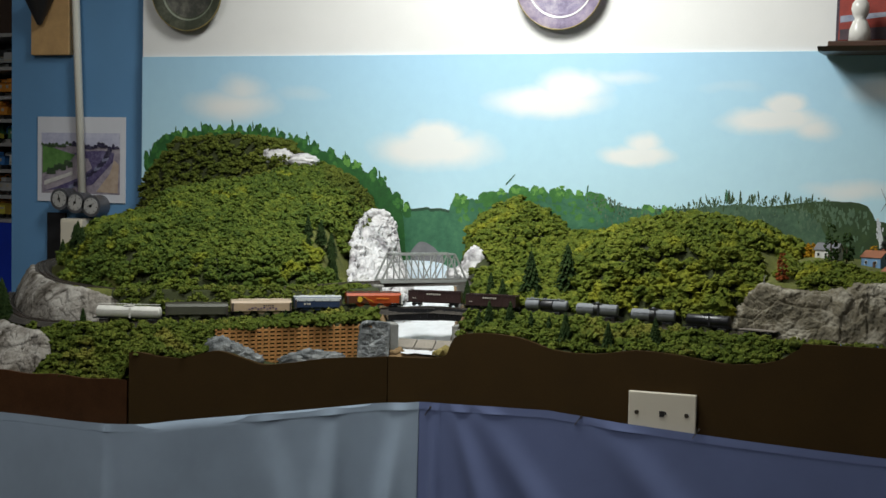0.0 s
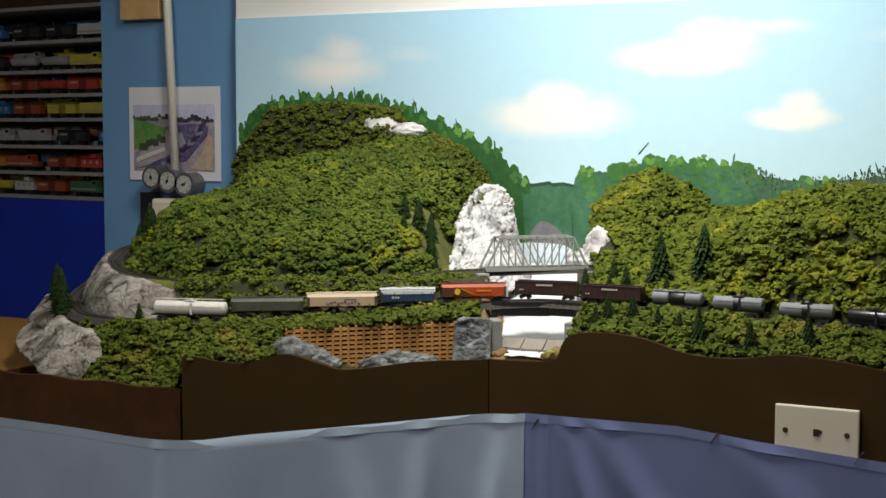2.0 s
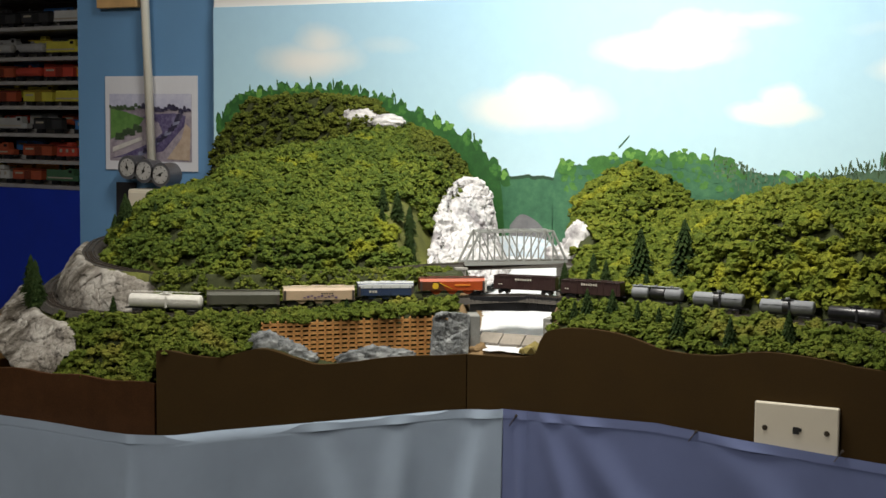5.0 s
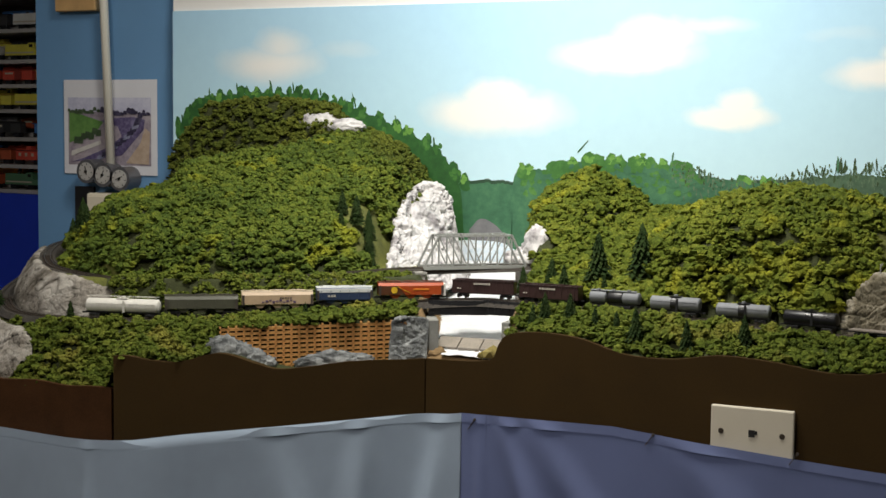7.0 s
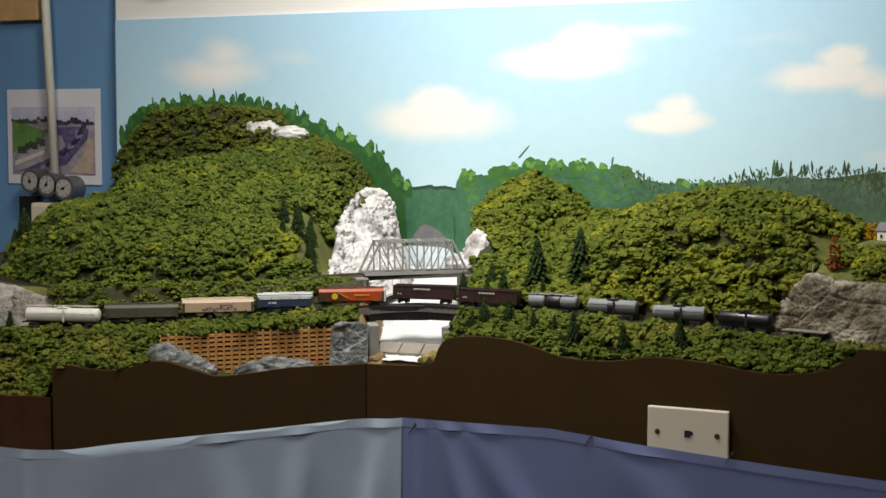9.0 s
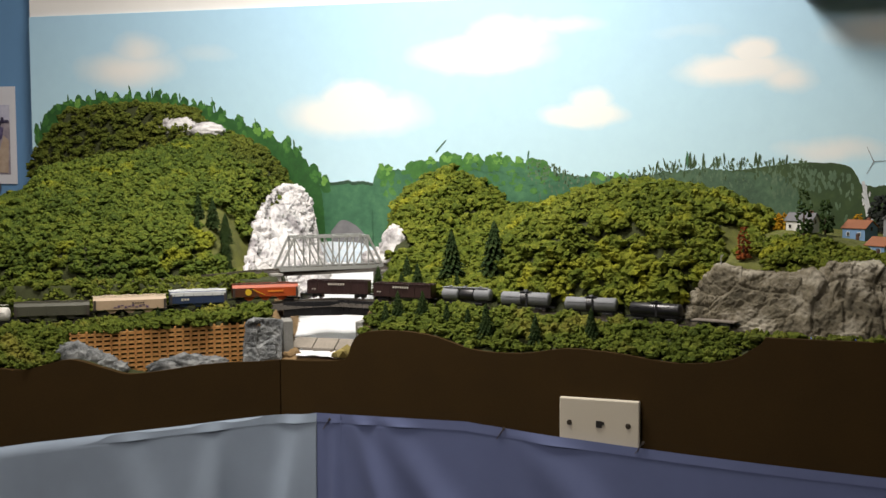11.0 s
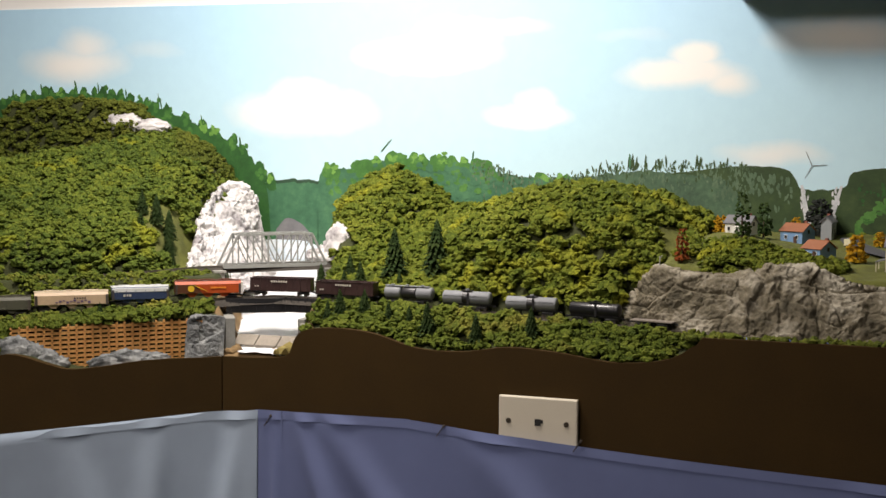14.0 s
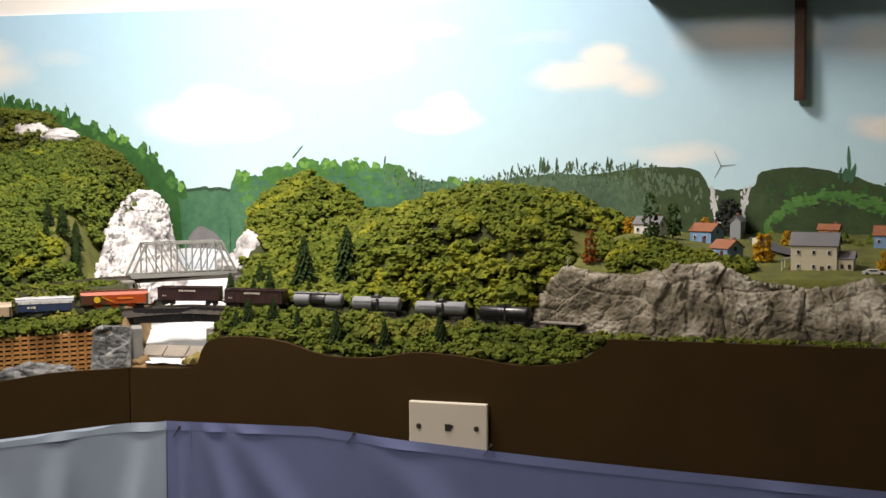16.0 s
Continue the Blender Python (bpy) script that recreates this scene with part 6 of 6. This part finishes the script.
for k in range(12):
    u = k / 11
    x, z = -0.02 + 0.095 * math.sin(u * 1.4), -0.060 + 0.075 * u
    flat("print_carriage", [(x - 0.012, z - 0.006), (x + 0.004, z - 0.002), (x + 0.007, z + 0.006), (x - 0.009, z + 0.004)], -0.0025 - 0.00002 * k, M_PINK if k % 3 else brushed("print_steel_blue", (0.08, 0.09, 0.16), (0.18, 0.19, 0.28), (0.3, 0.3, 0.4), 120), pic)

dials = thing("weather_dials", pose(-1.139, 0.0, 1.240, 0, 9, 0), "three round silver dials in a row on the wall", "gauge")
for k in (-1, 0, 1):
    x = 0.041 * k
    rim = part("dial", rodded((x, 0.028, 0), (x, -0.010, 0), 0.0235, 32), paint("brushed_dial_rim", (0.15, 0.15, 0.16), 0.35, 0.5), dials)
    part("dial_face", rodded((x, -0.0098, 0), (x, -0.0112, 0), 0.0175, 32), paint("silver_dial_face", (0.40, 0.39, 0.37), 0.5), rim)
    for q in range(8):
        a = q * math.pi / 4
        part("dial_mark", boxed(x + 0.0145 * math.cos(a), -0.0116, 0.0145 * math.sin(a), 0.0030, 0.0006, 0.0012, Matrix.Rotation(-a, 4, "Y")), M_DARK, rim)
    part("needle", boxed(x, -0.0122, 0.002, 0.0012, 0.0006, 0.017, Matrix.Rotation(0.7 * k + 0.3, 4, "Y")), M_DARK, rim)
    part("hub", rodded((x, -0.0112, 0), (x, -0.0130, 0), 0.003, 14), M_DARK, rim)
jb = thing("junction_box", pose(-1.142, 0.004, 1.150), "cream plastic junction box at the foot of the pipe", "junction box")
part("case", boxed(0, 0, 0, 0.056, 0.052, 0.110, None, 0.004), M_PLATE, jb)
part("cover", boxed(0, -0.027, 0, 0.048, 0.003, 0.098, None, 0.001), M_PLATE, jb)
pb = thing("black_panel", pose(-1.212, 0.026, 1.145), "flat black panel on the blue wall", "panel")
part("board", boxed(0, 0, 0, 0.048, 0.006, 0.14, None, 0.001), M_BLACK, pb)
wb = thing("wooden_plaque", pose(-1.222, 0.021, 1.625), "pale pine plaque on the blue wall with a black bell", "plaque")
part("board", boxed(0, 0, 0, 0.100, 0.018, 0.130, None, 0.002), paint("pale_pine_wood", (0.50, 0.31, 0.13), 0.6, var=0.2, fine=60, coarse=12), wb)
part("bell", rodded((-0.018, -0.022, 0.0), (-0.018, -0.022, 0.055), 0.005, 20, 0.032), M_BLACK, wb, "black cast bell shape")


def wall_disc(x, z, r, label, rimmat, facemat, ringmat):
    t = thing("decorative_plate", pose(x, -0.008, z, 4, 0, 0), label, "plate", "plates on the wall")
    prof = [(0.0, -0.002), (r * 0.60, -0.002), (r * 0.68, -0.005), (r * 0.97, -0.015), (r, -0.014), (r * 0.98, -0.011), (r * 0.66, 0.0), (0.0, 0.002)]

    def turned(pr, name, mat_):
        bm = bmesh.new()
        seg = 56
        rows = [[bm.verts.new((q * math.cos(a), yy, q * math.sin(a))) for a in np.linspace(0, 2 * math.pi, seg + 1)[:-1]] for q, yy in pr]
        for a, b in zip(rows, rows[1:]):
            for k in range(seg):
                bm.faces.new((a[k], a[(k + 1) % seg], b[(k + 1) % seg], b[k]))
        bmesh.ops.remove_doubles(bm, verts=bm.verts, dist=1e-6)
        bmesh.ops.recalc_face_normals(bm, faces=bm.faces)
        part(name, bm, mat_, t, "", True)

    turned(prof, "dish", rimmat)
    turned([(0.0, -0.0026), (r * 0.60, -0.0026), (r * 0.66, -0.0048)], "picture", facemat)
    turned([(r * 0.70, -0.0070), (r * 0.72, -0.0080), (r * 0.74, -0.0086)], "ring", ringmat)
    turned([(r * 0.97, -0.0156), (r * 0.985, -0.0160), (r * 1.0, -0.0146)], "gilt_edge", paint("gilt_edge", (0.45, 0.36, 0.16), 0.35, 0.6))


wall_disc(-0.859, 1.690, 0.085, "dark olive decorative plate hung on the wall", brushed("dark_olive_glaze", (0.02, 0.022, 0.012), (0.045, 0.05, 0.03), (0.12, 0.12, 0.08), 40), brushed("dark_plate_scene", (0.015, 0.02, 0.015), (0.05, 0.05, 0.04), (0.16, 0.15, 0.12), 50), brushed("sage_ring", (0.12, 0.15, 0.1), (0.2, 0.22, 0.16), (0.3, 0.3, 0.24), 90))
wall_disc(-0.054, 1.684, 0.088, "violet and cream decorative plate hung on the wall", brushed("violet_glaze", (0.06, 0.04, 0.09), (0.24, 0.19, 0.28), (0.45, 0.38, 0.42), 40), brushed("violet_plate_scene", (0.07, 0.05, 0.10), (0.24, 0.2, 0.30), (0.5, 0.45, 0.5), 60), paint("white_ring", (0.75, 0.73, 0.72), 0.3))

M_WALNUT = paint("dark_walnut_wood", (0.060, 0.026, 0.012), 0.4, var=0.3, fine=80, coarse=15)
sh = thing("wall_shelf", pose(0.84, -0.05, 1.555), "dark walnut wall shelf with a moulded edge and bracket", "shelf")
part("board", boxed(0.01, 0, 0.003, 0.80, 0.092, 0.010, None, 0.002), M_WALNUT, sh)
part("moulding", prism([(-0.052, -0.010), (0.046, -0.010), (0.046, -0.002), (-0.062, -0.002)], -0.405, 0.41), M_WALNUT, sh)
for x in (-0.173, 0.25):
    part("bracket", boxed(x, 0.036, -0.085, 0.016, 0.020, 0.170, None, 0.002), M_WALNUT, sh)
    part("bracket_arm", boxed(x, 0.0, -0.016, 0.016, 0.085, 0.014, None, 0.002), M_WALNUT, sh)
fr = thing("framed_picture", pose(0.52, -0.025, 1.564, -6, 0, 0), "red picture in a dark frame leaning on the shelf", "picture")
part("frame", boxed(0, 0.002, 0.06, 0.130, 0.008, 0.120, None, 0.001), paint("dark_frame", (0.03, 0.015, 0.03), 0.4), fr)
part("print", boxed(0, -0.0030, 0.06, 0.120, 0.002, 0.110), brushed("red_print", (0.12, 0.012, 0.008), (0.30, 0.03, 0.015), (0.42, 0.08, 0.04), 25), fr)
flat("print_band", [(-0.058, 0.036), (0.02, 0.046), (0.02, 0.054), (-0.058, 0.048)], -0.0046, brushed("blue_grey_print", (0.1, 0.12, 0.2), (0.3, 0.32, 0.4), (0.5, 0.5, 0.55), 60), fr)
flat("print_ground", [(-0.058, 0.006), (0.058, 0.006), (0.058, 0.03), (-0.058, 0.024)], -0.0046, brushed("dark_print", (0.02, 0.012, 0.02), (0.06, 0.03, 0.04), (0.12, 0.06, 0.06), 60), fr)
bm = bmesh.new()
seg = 24
prof = [(0.0, 0.0), (0.019, 0.0), (0.018, 0.02), (0.013, 0.034), (0.009, 0.040), (0.013, 0.046), (0.0155, 0.056), (0.014, 0.066), (0.008, 0.074), (0.0, 0.076)]
rows = [[bm.verts.new((q * math.cos(a), q * math.sin(a), z)) for a in np.linspace(0, 2 * math.pi, seg + 1)[:-1]] for q, z in prof]
for a, b in zip(rows, rows[1:]):
    for k in range(seg):
        bm.faces.new((a[k], a[(k + 1) % seg], b[(k + 1) % seg], b[k]))
bmesh.ops.remove_doubles(bm, verts=bm.verts, dist=1e-6)
bmesh.ops.recalc_face_normals(bm, faces=bm.faces)
fg = part("figurine", bm, paint("white_porcelain", (0.75, 0.72, 0.66), 0.25, var=0.04), None, "", True)
fg.matrix_world = pose(0.50, -0.066, 1.563)
tagged(fg, "plain white porcelain figurine standing on the shelf", "figurine")

# safety pins along the cloth
for x, z in ((-0.100, 0.946), (0.148, 0.951), (0.33, 0.946)):
    pn = thing("safety_pin", pose(x, -0.5385, z, 0, 35, 0), "small steel safety pin holding the cloth", "pin", "pins in the cloth")
    part("wire", rodded((0, 0, -0.008), (0, 0, 0.008), 0.0006, 6), M_STEEL, pn)
    part("cap", boxed(0, 0, 0.009, 0.003, 0.0018, 0.004, None, 0.0004), M_STEEL, pn)

# ---------------------------------------------------------------- display shelves in the recess
tb = thing("brown_table", pose(-1.36, -0.53, 0), "mustard brown wooden table beside the layout", "table")
M_TAN = paint("mustard_brown_wood", (0.22, 0.115, 0.025), 0.5, var=0.25, fine=60, coarse=10)
part("tabletop", boxed(0, 0, 0.965, 1.02, 0.56, 0.04, None, 0.004), M_TAN, tb)
for sx in (-1, 1):
    for sy in (-1, 1):
        part("leg", boxed(sx * 0.45, sy * 0.24, 0.473, 0.05, 0.05, 0.945), M_TAN, tb)

rack = thing("display_shelves", pose(-2.05, 0.93, 0, 0, 0, -6), "wall of white display shelves above a navy panel", "shelves")
part("navy_panel", boxed(0, -0.13, 0.572, 1.50, 0.02, 1.144), M_NAVY, rack, "navy blue lower panel")
# back board colour carries the recess shade as well
part("back_board", boxed(0, 0.10, 1.78, 1.50, 0.01, 1.26), paint("recess_shaded_shelf_back", (0.11, 0.07, 0.05), 0.8), rack)
LEVELS = (1.150, 1.218, 1.292, 1.368, 1.436, 1.502, 1.585, 1.68)
for k, z in enumerate(LEVELS):
    part("shelf_board", boxed(0, -0.02, z, 1.50, 0.21, 0.010), paint("white_shelf_paint", (0.55, 0.53, 0.5), 0.5), rack)
random.seed(11)
TINTS = [("orange", (0.50, 0.17, 0.02)), ("brick", (0.28, 0.06, 0.025)), ("yellow", (0.55, 0.38, 0.05)), ("grey", (0.30, 0.30, 0.29)), ("black", (0.03, 0.03, 0.03)), ("green", (0.05, 0.12, 0.06)),
         ("blue", (0.04, 0.13, 0.32)), ("cream", (0.55, 0.50, 0.40)), ("red", (0.38, 0.05, 0.03))]
PROW = [(0, 0, 2, 0), (1, 8, 0, 1), (6, 1, 7, 3, 8), (2, 5, 6, 3, 2), (1, 8, 0, 1), (3, 2, 4, 3), (4, 4, 7), (0, 6, 3)]
protos2 = {}


def shelf_car(tint, style):
    nm, c = TINTS[tint]
    word = ("boxcar", "locomotive", "tank car", "caboose")[style]
    t = thing("toy_rail_car", Matrix(), nm + " model " + word + " standing on a display shelf", "rail car", "rail cars on the display shelves")
    skin = paint(nm + "_model_paint", tuple(min(0.8, x * 1.9) for x in c), 0.45)
    top = paint(nm + "_model_roof", tuple(x * 0.8 for x in c), 0.5)
    pale = paint("pale_stripe", (0.6, 0.54, 0.42), 0.5)
    if style == 0:
        part("body", boxed(0, 0, 0.025, 0.112, 0.022, 0.026, None, 0.002), skin, t)
        part("roof", prism([(-0.0115, 0.038), (0.0115, 0.038), (0.006, 0.043), (-0.006, 0.043)], -0.056, 0.056), top, t)
        part("sliding_door", boxed(0.004, -0.0115, 0.025, 0.026, 0.0012, 0.024), top, t)
        part("stripe", boxed(-0.030, -0.0113, 0.030, 0.030, 0.0008, 0.005), pale, t)
    elif style == 1:
        prof = [(-0.066, 0.012), (0.066, 0.012), (0.066, 0.026), (0.048, 0.028), (0.044, 0.046), (0.022, 0.046), (0.020, 0.042), (-0.064, 0.042)]
        part("body", prism(prof, -0.010, 0.010, "Y"), skin, t)
        part("cab_window", boxed(0.033, -0.0104, 0.038, 0.012, 0.0010, 0.008), M_DARK, t)
        part("stripe", boxed(-0.010, -0.0104, 0.020, 0.105, 0.0008, 0.004), pale, t)
        part("exhaust_stack", rodded((-0.020, 0, 0.041), (-0.020, 0, 0.047), 0.004, 12), M_BLACK, t)
        part("walkway", boxed(0, 0, 0.0115, 0.136, 0.026, 0.002), M_BLACK, t)
    elif style == 2:
        part("tank", cap_cyl(0.100, 0.0125, 0.026), skin, t, "", True)
        part("dome", rodded((0, 0, 0.037), (0, 0, 0.044), 0.005, 14), top, t)
        part("underframe", boxed(0, 0, 0.0125, 0.108, 0.014, 0.003), M_BLACK, t)
    else:
        part("body", boxed(0, 0, 0.024, 0.080, 0.022, 0.024, None, 0.001), skin, t)
        part("roof", boxed(0, 0, 0.0375, 0.096, 0.026, 0.003, None, 0.001), top, t)
        part("cupola", boxed(0.008, 0, 0.0445, 0.020, 0.020, 0.011, None, 0.001), skin, t)
        for x in (-0.024, 0.0, 0.024):
            part("window", boxed(x, -0.0113, 0.027, 0.009, 0.0008, 0.009), pale, t)
    for sx in (-1, 1):
        part("truck", boxed(sx * 0.036, 0, 0.0065, 0.024, 0.014, 0.012), M_BLACK, t)
    return t


for lev, z in enumerate(LEVELS[:7]):
    for row, depth in enumerate((-0.095, -0.045)):
        x = -0.70 + random.uniform(0, 0.06)
        i = row
        while x < 0.68:
            tint = PROW[lev][i % len(PROW[lev])] if random.random() < 0.75 else random.randrange(len(TINTS))
            style = random.choice((0, 0, 1, 1, 2, 3))
            i += 1
            m = rack.matrix_world @ pose(x, depth + random.uniform(-0.006, 0.006), z + 0.0052 + 0.012 * row, 0, 0, random.uniform(-3, 3))
            if (tint, style) in protos2:
                copy_thing(protos2[tint, style], m)
            else:
                protos2[tint, style] = shelf_car(tint, style)
                protos2[tint, style].matrix_world = m
            x += (0.118, 0.140, 0.114, 0.104)[style] + random.uniform(0, 0.03)
    part("riser", boxed(0, -0.045, z + 0.011, 1.48, 0.030, 0.0118), paint("white_shelf_paint", (0.55, 0.53, 0.5), 0.5), rack)

p = scatter(0.49, 1.1, -0.505, -0.497, 0.010, lambda x, y, z: rng.uniform(0, 1, len(x)) < 0.22)
stuff_mesh("blue_flowers", p + np.array((0, 0, 0.003)), rng.uniform(0.0016, 0.0030, len(p)), paint("periwinkle_blue_scatter", (0.14, 0.20, 0.50), 0.9, var=0.3), "periwinkle blue flower scatter along the board edge", "flowers")
